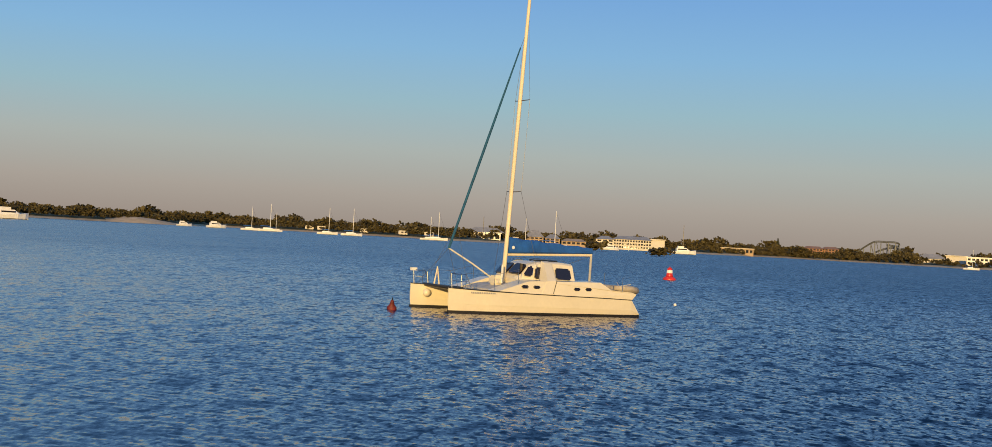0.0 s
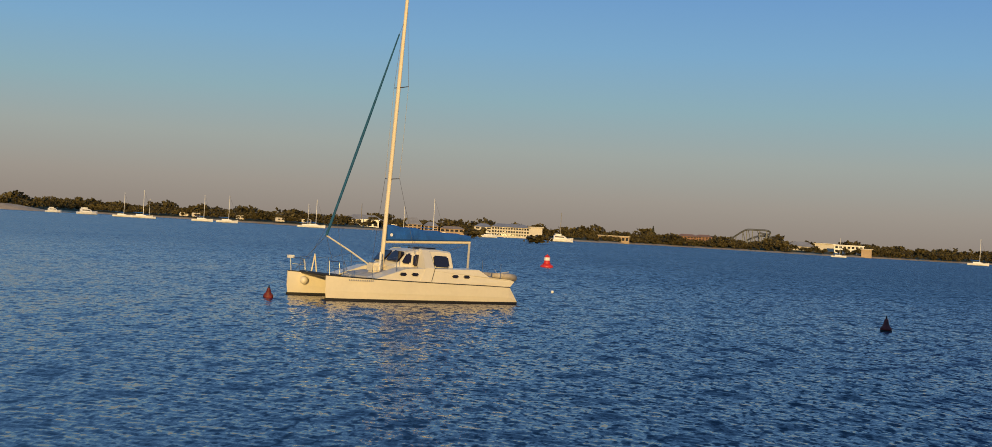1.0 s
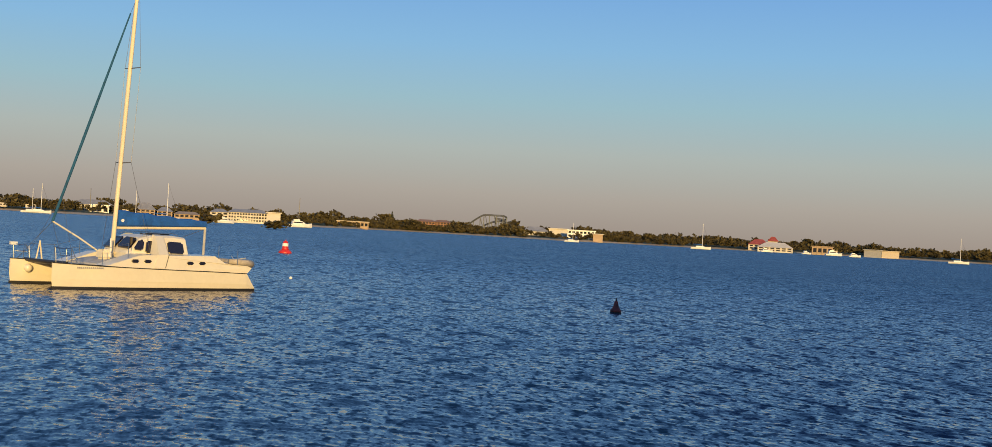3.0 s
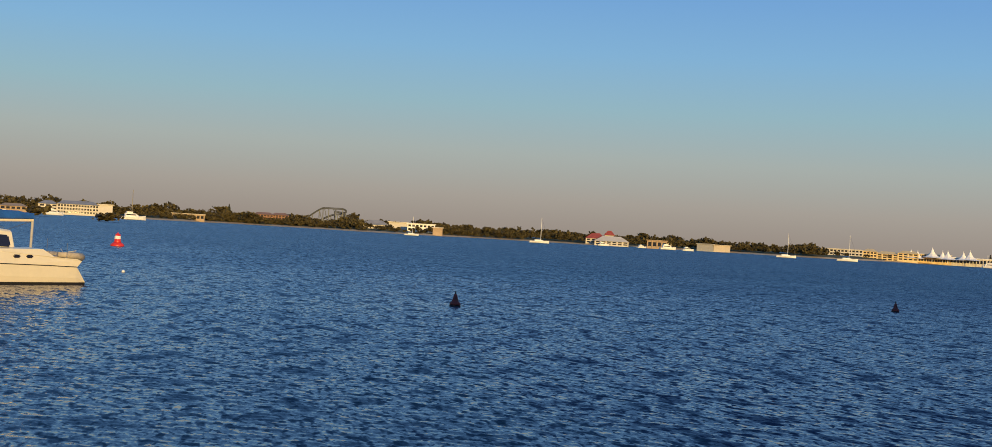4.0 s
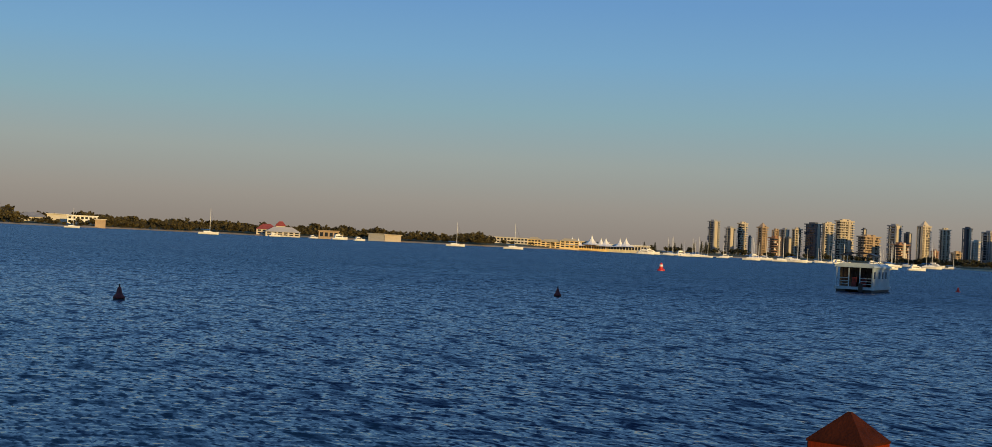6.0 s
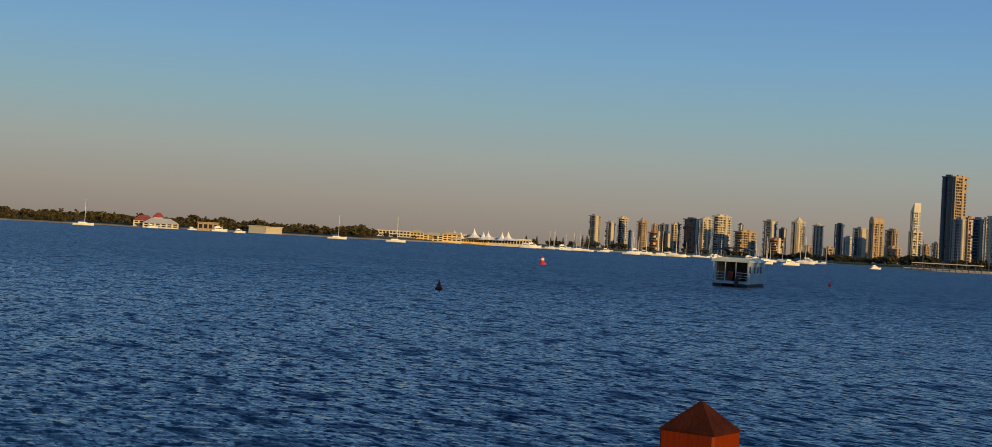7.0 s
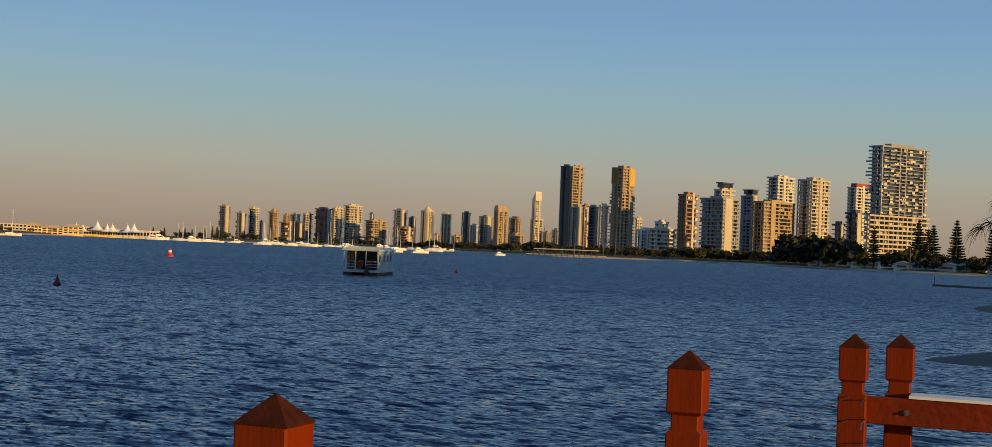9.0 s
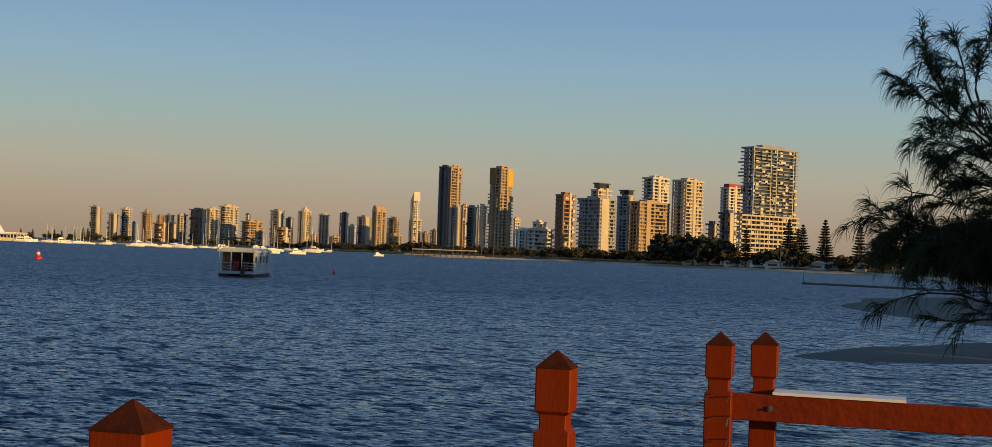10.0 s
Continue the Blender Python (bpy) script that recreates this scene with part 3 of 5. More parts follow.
    part("vent_pipe", bm, WHITE, root)
    bm = B()
    box(bm, 5.85, 6.3, 0.1, 0.7, 1.1, 1.5)
    bmesh.ops.bevel(bm, geom=bm.edges[:], offset=0.08, segments=2, affect="EDGES")
    part("deck_locker", bm, GEL, root)
    bm = bmesh.new()
    bmesh.ops.create_uvsphere(bm, u_segments=12, v_segments=8, radius=0.17, matrix=pose(8.35, -1.42, 0.62))
    part("fender", bm, GEL, root, "round cream fender", smooth=True)
    # tender lashed across the stern
    bm = B()
    pipe(bm, [(1.0, 1.7, 1.20), (0.2, 1.8, 1.16), (-0.2, 1.6, 1.10), (-0.35, 1.2, 1.08), (-0.35, -1.2, 1.08), (-0.1, -1.5, 1.12), (0.8, -1.6, 1.18)], [0.10, 0.14, 0.16, 0.16, 0.16, 0.14, 0.10], 10)
    box(bm, -0.3, 0.9, -1.4, 1.6, 1.0, 1.08)
    part("tender", bm, TENDER, root, "stowed grey-brown inflatable tender", smooth=True)
    bm = B()
    rod(bm, (0.9, 1.5, 1.22), (-0.2, 1.2, 1.34), 0.02, n=6)
    rod(bm, (0.7, 1.7, 1.2), (0.0, 0.4, 1.38), 0.02, n=6)
    part("oar", bm, PALEWOOD, root)
    return root


catamaran()


# ---- buoys ----
def buoy(az, dist, scale, body, name, label, lean=0.0, white=False, conical=True, off=0.0):
    p = bearing(az, dist) + Vector((off, 0, 0))
    root = thing(name, pose(p.x, p.y, 0, lean, 0, 20), label, "buoy", "channel buoys")
    bm = lathe(B(), [(r * scale, z * scale) for r, z in ((0.18, -0.35), (0.33, -0.2), (0.365, -0.02), (0.365, 0.05), (0.34, 0.08))] if conical else [(r * scale, z * scale) for r, z in ((0.2, -0.3), (0.45, -0.1), (0.50, 0.05), (0.46, 0.14), (0.30, 0.26))])
    part("float", bm, BUOYBASE if conical else body, root, smooth=True)
    if conical:
        bm = lathe(B(), [(r * scale, z * scale) for r, z in ((0.34, 0.07), (0.36, 0.12), (0.34, 0.22), (0.25, 0.31), (0.19, 0.42), (0.15, 0.56), (0.12, 0.70), (0.09, 0.77), (0.03, 0.79))])
    else:
        bm = lathe(B(), [(r * scale, z * scale) for r, z in ((0.30, 0.23), (0.24, 0.36), (0.21, 0.72), (0.17, 0.86), (0.05, 0.92))])
    cone = part("cone", bm, body, root, smooth=True)
    bm = B()
    rod(bm, (0, 0, 0.76 * scale), (0, 0, 0.97 * scale), 0.05 * scale, 0.04 * scale, 8)
    part("top_mark", bm, BUOYBASE if conical else body, cone)
    if white:
        bm = lathe(B(), [(0.226 * scale, 0.5 * scale), (0.232 * scale, 0.52 * scale), (0.218 * scale, 0.72 * scale), (0.20 * scale, 0.74 * scale)], 14)
        part("number_band", bm, WHITE, cone)
    return root


buoy(-9.43, 56.0, 0.64, RUSTRED, "mooring_buoy", "weathered dark red conical buoy floating on a black base", off=-0.18)
buoy(15.92, 53.5, 0.54, RUSTRED, "mooring_buoy", "squat dark red conical mooring buoy near the catamaran", 24, off=-0.19)
buoy(-27.3, 80.0, 0.62, RUSTRED, "mooring_buoy", "small dark red conical buoy on open water")
buoy(4.45, 127.0, 1.25, BRIGHTRED, "channel_marker", "bright red channel buoy with a white band", white=True, conical=False, off=-0.19)
buoy(-31.65, 205.0, 1.25, BRIGHTRED, "channel_marker", "bright red channel buoy far off with a white band", white=True, conical=False)
buoy(-43.47, 160.0, 0.55, BRIGHTRED, "channel_marker", "small round red marker on open water", conical=False)
bm = bmesh.new()
bmesh.ops.create_uvsphere(bm, u_segments=12, v_segments=8, radius=0.085)
ob = new("float_ball", mesh_of("float_ball", bm, WHITE, True))
ob.matrix_world = Matrix.Translation(bearing(4.15, 72.0, 0.04) - Vector((0.19, 0, 0)))
tagged(ob, "small white float ball on the water", "float")


# ---- houseboat ----
def houseboat():
    c = bearing(-39.45, 132.0)
    root = thing("houseboat", pose(c.x, c.y, 0, 0, 0, -50.5), "pale boxy houseboat with open stern veranda at anchor", "houseboat")
    # local y runs away from the lookout, x to its right
    w, L = 1.68, 9.0
    for s in (1, -1):
        bm = B()
        loft(bm, [[(s * 1.2 - 0.4, y, -0.3), (s * 1.2 + 0.4, y, -0.3), (s * 1.2 + 0.45, y, 0.25), (s * 1.2 - 0.45, y, 0.25)] for y in (-0.2, L)])
        part("pontoon", bm, BLACKTRIM, root)
    part("deck", box(B(), -w - 0.1, w + 0.1, -0.3, L + 0.2, 0.25, 0.50), HBWHITE, root)
    # solid cabin behind an open veranda
    bm = B()
    box(bm, -w, w, 1.5, L, 0.5, 2.35)
    part("cabin_wall", bm, HBWHITE, root)
    # dark pane over the solid wall paints the shade of open veranda bays
    part("dark_opening", box(B(), -w + 0.03, w - 0.08, 1.44, 1.5, 0.52, 2.3), TINTGLASS, root)
    for x in (-w, -w / 3, w / 3 - 0.1, w - 0.08):
        part("post", box(B(), x, x + 0.09, -0.1, 0.0, 0.5, 2.3), HBWHITE, root)
    for x0, x1 in ((-w, -w / 3), (w / 3, w)):
        for z in (0.75, 1.0, 1.28):
            part("rail", box(B(), x0, x1, -0.08, -0.04, z, z + 0.05), HBWHITE, root)
    part("side_panel", box(B(), w - 0.04, w, -0.1, 1.5, 0.5, 2.35), HBWHITE, root)
    for y in (0.5, 3.0, 4.8, 6.6):
        part("window", box(B(), w - 0.02, w + 0.03, y, y + 0.7, 1.3, 1.95), TINTGLASS, root)
    bm = B()
    loft(bm, [[(-w - 0.15, y, 2.32), (w + 0.15, y, 2.32), (w + 0.1, y, 2.48), (w - 0.5, y, 2.72), (-w + 0.5, y, 2.72), (-w - 0.1, y, 2.48)] for y in (-0.35, 0.1, L + 0.2)])
    part("roof", bm, HBWHITE, root)
    bm = B()
    pipe(bm, [(-w + 0.1, 1.0, 3.45), (-0.9, 1.0, 3.66), (0.9, 1.0, 3.66), (w - 0.1, 1.0, 3.45)], 0.06, 6)
    pipe(bm, [(-w + 0.1, 4.0, 3.45), (-0.9, 4.0, 3.66), (0.9, 4.0, 3.66), (w - 0.1, 4.0, 3.45)], 0.06, 6)
    loft(bm, [[(-w + 0.1, y, 3.47), (-0.9, y, 3.68), (0.9, y, 3.68), (w - 0.1, y, 3.47), (w - 0.1, y, 3.43), (0.9, y, 3.64), (-0.9, y, 3.64), (-w + 0.1, y, 3.43)] for y in (1.0, 4.0)])
    canopy = part("canopy", bm, BLACKTRIM, root)
    for x in (-w + 0.15, w - 0.15):
        for y in (1.0, 4.0):
            bm = B()
            rod(bm, (x, y, 2.65), (x, y, 3.45), 0.03, n=6)
            part("canopy_pole", bm, STEEL, canopy)
    for x in (-0.35, 0.55):
        bm = B()
        box(bm, x, x + 0.45, 0.3, 0.75, 0.5, 0.95)
        box(bm, x, x + 0.45, 0.72, 0.78, 0.95, 1.4)
        part("deck_chair", bm, RUSTRED, root)
    bm = B()
    box(bm, 0.5, 0.85, -0.65, -0.3, 0.05, 0.85)
    part("outboard", bm, BLACKTRIM, root)


houseboat()


# ---- foliage ----
def crown_template(seed, n, flat=0.7, lobes=7):
    """Leaf clumps as small quads on a few overlapping lobes inside a unit-wide crown, base at z=0, top at 1."""
    rng = np.random.RandomState(seed)
    cs = [(rng.uniform(-0.32, 0.32), rng.uniform(-0.32, 0.32), rng.uniform(0.42, 0.72), rng.uniform(0.2, 0.34)) for _ in range(lobes)]
    V = []
    for k in range(n):
        cx, cy, cz, r = cs[rng.randint(lobes)]
        d = rng.normal(size=3)
        d /= np.linalg.norm(d)
        c = np.array([cx, cy, cz]) + d * r * rng.uniform(0.55, 1.05) * np.array([1, 1, flat])
        a, b = rng.normal(size=3), rng.normal(size=3)
        a /= np.linalg.norm(a)
        b -= a * (a @ b)
        b /= np.linalg.norm(b)
        s = rng.uniform(0.045, 0.10)
        V += [c - a * s - b * s * 0.6, c + a * s - b * s * 0.5, c + a * s * 0.7 + b * s, c - a * s * 0.8 + b * s * 0.8]
    return np.array(V)


def quads_mesh(name, verts, material):
    me = bpy.data.meshes.new(name)
    n = len(verts)
    me.vertices.add(n)
    me.vertices.foreach_set("co", np.asarray(verts, np.float32).ravel())
    me.loops.add(n)
    me.loops.foreach_set("vertex_index", np.arange(n, dtype=np.int32))
    me.polygons.add(n // 4)
    me.polygons.foreach_set("loop_start", np.arange(0, n, 4, dtype=np.int32))
    me.update(calc_edges=True)
    me.materials.append(material)
    return me


CROWNS = [crown_template(s, 170) for s in range(6)]
WR = np.random.RandomState(11)
CLEAR = []


def woods(az0, az1, back0, back1, h0, h1, spacing, label, rows=2, z=1.6, leaf=LEAF):
    """A belt of trees behind the shoreline between two headings."""
    vs = []
    for r in range(rows):
        a = az0
        while a < az1:
            back = back0 + (back1 - back0) * (r + WR.uniform(-0.3, 0.3)) / max(1, rows - 1) if rows > 1 else back0
            d = shore_r(a) + max(6, back)
            if any(c0 - 0.12 < a < c1 + 0.12 and d < cd + 8 for c0, c1, cd in CLEAR) and WR.uniform() < 0.62:
                a += math.degrees(spacing * 0.8 / d)
                continue
            h = 0.86 * WR.uniform(h0, h1) * (0.9 + 0.6 * noise.noise((a * 0.9, r * 3.1, 5.0))) * (1 + 0.12 * r)
            w = h * WR.uniform(0.9, 1.5)
            t = CROWNS[WR.randint(6)].copy()
            th = WR.uniform(0, 6.28)
            x, y = t[:, 0] * math.cos(th) - t[:, 1] * math.sin(th), t[:, 0] * math.sin(th) + t[:, 1] * math.cos(th)
            p = bearing(a, d)
            vs.append(np.stack([p.x + x * w, p.y + y * w, z + (t[:, 2] - 0.12) * h * 1.08], -1))
            a += math.degrees(spacing * WR.uniform(0.6, 1.4) / d)
    return tagged(new("woodland", quads_mesh("woodland", np.concatenate(vs), leaf)), label, "trees", kind="stuff")


# unseen trees added on the near bank: they keep the low sun off the water
def bank_shade_trees():
    vs = []
    for k in range(81):
        d = 16 + 2.6 * k
        p = bearing(-100 + WR.uniform(-1, 1) * min(6, 150 / d), d)
        h, t, th = WR.uniform(11, 14) + d * 0.09, CROWNS[WR.randint(6)], WR.uniform(0, 6.28)
        w = h * WR.uniform(0.7, 1.0)
        x, y = t[:, 0] * math.cos(th) - t[:, 1] * math.sin(th), t[:, 0] * math.sin(th) + t[:, 1] * math.cos(th)
        vs.append(np.stack([p.x + x * w, p.y + y * w, 1.2 + (t[:, 2] - 0.15) * h * 1.1], -1))
    tagged(new("woodland", quads_mesh("woodland", np.concatenate(vs), LEAF)), "tall unseen trees added on the near bank to cast shade", "trees", kind="stuff")


bank_shade_trees()


def mangrove(az, dist, w, h):
    t = CROWNS[int(abs(az) * 10) % 6]
    p = bearing(az, dist)
    ob = new("mangrove_bush", quads_mesh("mangrove_bush", np.stack([t[:, 0] * w, t[:, 1] * w, (t[:, 2] - 0.2) * h * 1.5], -1), LEAF))
    ob.matrix_world = pose(p.x, p.y, 0)
    return tagged(ob, "rounded olive-green mangrove bush standing in shallow water", "bush", "mangroves")


# ---- conifers: whorled branches on a straight trunk ----
def norfolk(seed):
    rng = np.random.RandomState(seed)
    vs, bm = [], B()
    rod(bm, (0, 0, 0), (0, 0, 1.0), 0.018, 0.004, 6)
    z = 0.16
    while z < 0.98:
        L = 0.235 * (1 - z) ** 0.8 + 0.02
        n = 6
        off = rng.uniform(0, 6.28)
        for k in range(n):
            th = off + k * 2 * math.pi / n + rng.uniform(-0.2, 0.2)
            d, s = np.array([math.cos(th), math.sin(th), 0.12]), np.array([-math.sin(th), math.cos(th), 0])
            l = L * rng.uniform(0.75, 1.1)
            for q in range(3):
                f0, f1 = 0.15 + 0.28 * q, 0.45 + 0.28 * q
                c0, c1 = np.array([0, 0, z]) + d * l * f0, np.array([0, 0, z + rng.uniform(0, 0.012)]) + d * l * f1
                wq = 0.030 * (1.2 - 0.3 * q)
                vs += [c0 - s * wq, c0 + s * wq, c1 + s * wq * 0.7 + np.array([0, 0, 0.012]), c1 - s * wq * 0.7 - np.array([0, 0, 0.012])]
                u = np.array([0, 0, wq * 0.9])
                vs += [c0 - u, c0 + u, c1 + u * 0.6, c1 - u * 0.6]
        z += 0.045 + 0.02 * rng.uniform()
    return mesh_of("trunk", bm, BARK), quads_mesh("crown", np.array(vs), PINELEAF)


NORF = [norfolk(s) for s in range(3)]


def pine(az, dist, h, k=0):
    p = bearing(az, dist)
    root = thing("norfolk_pine", Matrix.Translation((p.x, p.y, 1.4)) @ pose(0, 0, 0, 0, 0, az * 37) @ Matrix.Diagonal((h, h, h, 1)),
                 "tall symmetrical Norfolk pine with tiered branches on the shore", "pine tree", "shore pines")
    part("trunk", NORF[k % 3][0], None, root)
    part("crown", NORF[k % 3][1], None, root)


# ---- casuarina close at hand ----
def casuarina():
    rng = np.random.RandomState(5)
    base = bearing(-78.2, 21.5, 0.25)
    root = thing("casuarina_tree", Matrix.Translation(base), "dark drooping she-oak leaning over a tidal sand flat", "tree")
    side = Vector((-0.33, 0.94, 0))  # to the left as seen from the jetty
    away = Vector((0.94, 0.33, 0))
    wood, vs = B(), []

    def spray(p, d, n, L):
        """A tuft of needle strands that follow the shoot and then hang."""
        for _ in range(n):
            q = Vector(p) + Vector(rng.normal(size=3)) * 0.02
            dirn = (Vector(d) * 0.9 + Vector(rng.normal(size=3)) * 0.42).normalized()
            l, wd = L * rng.uniform(0.55, 1.15), rng.uniform(0.004, 0.0075)
            across = dirn.cross(Vector((rng.normal(), rng.normal(), 0.2))).normalized()
            prev = q
            for k in range(4):
                nxt = prev + dirn * l / 4
                tip = wd * (0.9 if k < 2 else 0.6)
                vs.extend([prev - across * wd, prev + across * wd, nxt + across * tip, nxt - across * tip])
                prev, wd = nxt, tip
                dirn = (dirn + Vector((0, 0, -0.62))).normalized()

    def bough(pts, r, shoots, length=0.8, thick=1.0):
        """A main branch through some places, wandering a little, with feathered shoots along its outer part."""
        pts = [Vector(p) for p in pts]
        path = []
        for i in range(len(pts) - 1):
            a, b, c, d = pts[max(i - 1, 0)], pts[i], pts[i + 1], pts[min(i + 2, len(pts) - 1)]
            for t in (0, 0.2, 0.4, 0.6, 0.8):
                path.append(0.5 * (2 * b + (c - a) * t + (2 * a - 5 * b + 4 * c - d) * t * t + (3 * b - a - 3 * c + d) * t ** 3) + Vector(rng.normal(size=3)) * 0.02)
        path.append(pts[-1])
        n = len(path)
        pipe(wood, path, [r * (1 - 0.85 * k / (n - 1)) + 0.004 for k in range(n)], 6)
        for k in range(shoots):
            f = 0.35 + 0.65 * (k + rng.uniform(0, 0.8)) / shoots
            i = min(n - 2, int(f * (n - 1)))
            d = (path[i + 1] - path[i]).normalized()
            out = (d * 0.75 + Vector(rng.normal(size=3)) * 0.55 + Vector((0, 0, 0.28))).normalized()
            L = length * rng.uniform(0.5, 1.1) * (1.15 - 0.5 * f)
            shoot = [path[i] + out * L * q - Vector((0, 0, 0.22 * L * q * q)) for q in (0, 0.25, 0.5, 0.75, 1.0)]
            pipe(wood, shoot, [0.011, 0.009, 0.007, 0.005, 0.003], 4)
            for q in range(1, 5):
                dd = (shoot[q] - shoot[q - 1]).normalized()
                spray(shoot[q], dd, round((8 if q < 4 else 12) * thick), 0.38)
        spray(path[-1], (path[-1] - path[-2]).normalized(), 12, 0.42)

    def to(x, z, back=0.0):
        up = max(0.0, z - 3.0)
        return side * (x - 0.55 + min(0.25, up * 0.12)) + away * back + Vector((0, 0, z - 0.14 * up))

    pipe(wood, [(0, 0, -0.6), to(0.6, 1.0), to(0.6, 2.2), to(1.2, 3.0), to(1.8, 3.8)], [0.2, 0.17, 0.14, 0.12, 0.08], 8)
    # upper boughs, open against the sky
    for pts, r, n in (((to(1.6, 3.5), to(2.8, 4.3), to(3.5, 5.2), to(3.9, 6.75)), 0.045, 15), ((to(3.2, 4.8), to(4.0, 5.7), to(4.45, 6.7)), 0.022, 12),
                      ((to(3.5, 5.3), to(3.6, 6.0), to(3.4, 6.8)), 0.02, 8), ((to(3.1, 4.7, 0.3), to(4.0, 5.4, 0.3), to(4.65, 6.0)), 0.02, 12),
                      ((to(2.6, 4.1), to(3.6, 4.7, -0.2), to(4.35, 5.05)), 0.022, 12), ((to(2.2, 3.8), to(3.4, 4.2, 0.3), to(4.15, 4.4)), 0.022, 11),
                      ((to(1.8, 3.4), to(3.4, 3.7), to(4.75, 4.15)), 0.025, 13), ((to(1.8, 3.2), to(3.8, 3.3, 0.2), to(4.7, 3.5), to(5.25, 3.72)), 0.022, 9),
                      ((to(1.6, 3.6), to(2.4, 4.8), to(3.0, 5.85)), 0.035, 14), ((to(1.8, 3.8), to(2.2, 5.2), to(2.7, 6.7)), 0.035, 14),
                      ((to(1.5, 3.4, 0.4), to(2.7, 3.9, 0.4), to(3.6, 4.25, 0.4)), 0.03, 14), ((to(2.0, 3.6, -0.3), to(2.8, 4.5, -0.3), to(3.3, 5.0, -0.2)), 0.026, 13),
                      ((to(1.0, 2.8), to(0.2, 4.4), to(-0.6, 6.0)), 0.06, 16), ((to(0.8, 2.6), to(-0.8, 3.6), to(-2.2, 4.4)), 0.06, 16)):
        bough(pts, r, round(n * 1.25), 0.72, 1.5)
    # the thick dark skirt
    for k in range(26):
        z = rng.uniform(2.9, 3.35)
        bough((to(rng.uniform(0.8, 1.8), rng.uniform(2.2, 2.8), rng.uniform(0, 0.8)), to(3.0, z, rng.uniform(-0.6, 1.0)), to(rng.uniform(3.8, 5.2), z + rng.uniform(-0.15, 0.12), rng.uniform(-0.7, 1.0))), 0.03, 15, 0.6, 1.7)
    # thin low boughs that hang over the flat
    for pts, n in (((to(1.4, 2.3), to(3.0, 2.15), to(4.2, 2.42), to(5.15, 2.2)), 9), ((to(1.2, 2.0), to(2.8, 1.9), to(3.9, 2.3)), 6), ((to(1.0, 1.9), to(2.6, 2.2), to(3.5, 2.05), to(4.3, 2.0)), 7)):
        bough(pts, 0.028, n, 0.5)
    part("trunk", mesh_of("trunk", wood, BARK), None, root)
    part("foliage", quads_mesh("foliage", np.array([tuple(v) for v in vs]), NEEDLE), None, root, "fine drooping grey-green needles", kind="stuff")


casuarina()


# ---- sand flats ----
def flat(name, cx, cy, length, width, turn, height, label, seed):
    nu, nv = 60, 200
    co = []
    for i in range(nu):
        for j in range(nv):
            u, v = i / (nu - 1) * 2 - 1, j / (nv - 1) * 2 - 1
            n = noise.noise((u * 1.3 + seed, v * 2.5, 0.3)) * 0.35
            e = 1 - (abs(v) ** 2.6) - (abs(u) ** 2) * 1.0 + n * 0.6
            co.append((v * length / 2, u * width / 2 * (1 + 0.3 * noise.noise((v * 1.7, seed, 0))), max(-0.25, min(height, e * height * 1.6))))
    ob = new(name, grid_mesh(name, np.array(co), nu, nv, WETSAND))
    ob.matrix_world = pose(cx, cy, 0, 0, 0, turn)
    return tagged(ob, label, "sandbar", kind="structure")


flat("sandbar", 52.0, 17.6, 24, 7.5, -11, 0.08, "low wet grey sandbar at the water's edge", 1.0)
flat("sandbar", 114.0, 38.0, 84, 27, 22, 0.2, "broad grey tidal sand flat beside the near shore", 4.0)


def breakwater():
    a, b = bearing(-62.95, 222), bearing(-71, 200)
    d, rings = b - a, []
    for k in range(40):
        c = a + d * k / 39
        w, h = 0.7 + 0.3 * noise.noise((k * 0.7, 2, 0)), 0.30 + 0.12 * noise.noise((k * 0.9, 5, 0))
        n = Vector((-d.y, d.x, 0)).normalized()
        rings.append([c - n * w - Vector((0, 0, 0.3)), c - n * w * 0.6 + Vector((0, 0, h)), c + n * w * 0.6 + Vector((0, 0, h)), c + n * w - Vector((0, 0, 0.3))])
    tagged(new("breakwater", mesh_of("breakwater", loft(B(), rings), WETSAND)), "low dark rock spit across the shallows", "breakwater", kind="structure")
    tagged(new("marker_post", mesh_of("marker_post", rod(B(), (a.x, a.y, -0.5), (a.x, a.y, 1.6), 0.06, n=6), ROPE)), "thin marker post on the rock spit", "post")


breakwater()


# ---- towers ----
STYLES = {
    "cream": (CONC, GLASS, CONC, 0.43, 3.4), "pale": (PALE, GLASS, PALE, 0.43, 4.0), "tan": (TAN, GLASS, TAN, 0.43, 3.6),
    "brick": (BRICK, GLASS, PALE, 0.43, 4.5), "grey": (GREYC, GLASS, GREYC, 0.45, 4.0), "dark": (DARKC, BLUEGLASS, DARKC, 0.30, 4.5),
    "glass": (GREYC, BLUEGLASS, DARKC, 0.18, 6.0), "balc": (GREYC, BLUEGLASS, PALE, 0.24, 6.0), "band": (PALE, GLASS, PALE, 0.55, 60.0), "white": (WHITE, GLASS, WHITE, 0.45, 5.0), "base": (CONC, GLASS, CONC, 0.50, 4.5),
}
WORDS = {"cream": "cream concrete", "pale": "pale rendered", "tan": "tan rendered", "brick": "orange-brown brick", "grey": "grey concrete",
         "dark": "dark-faced", "glass": "blue glass", "band": "white banded", "white": "white", "base": "cream gridded", "balc": "white and blue glass"}


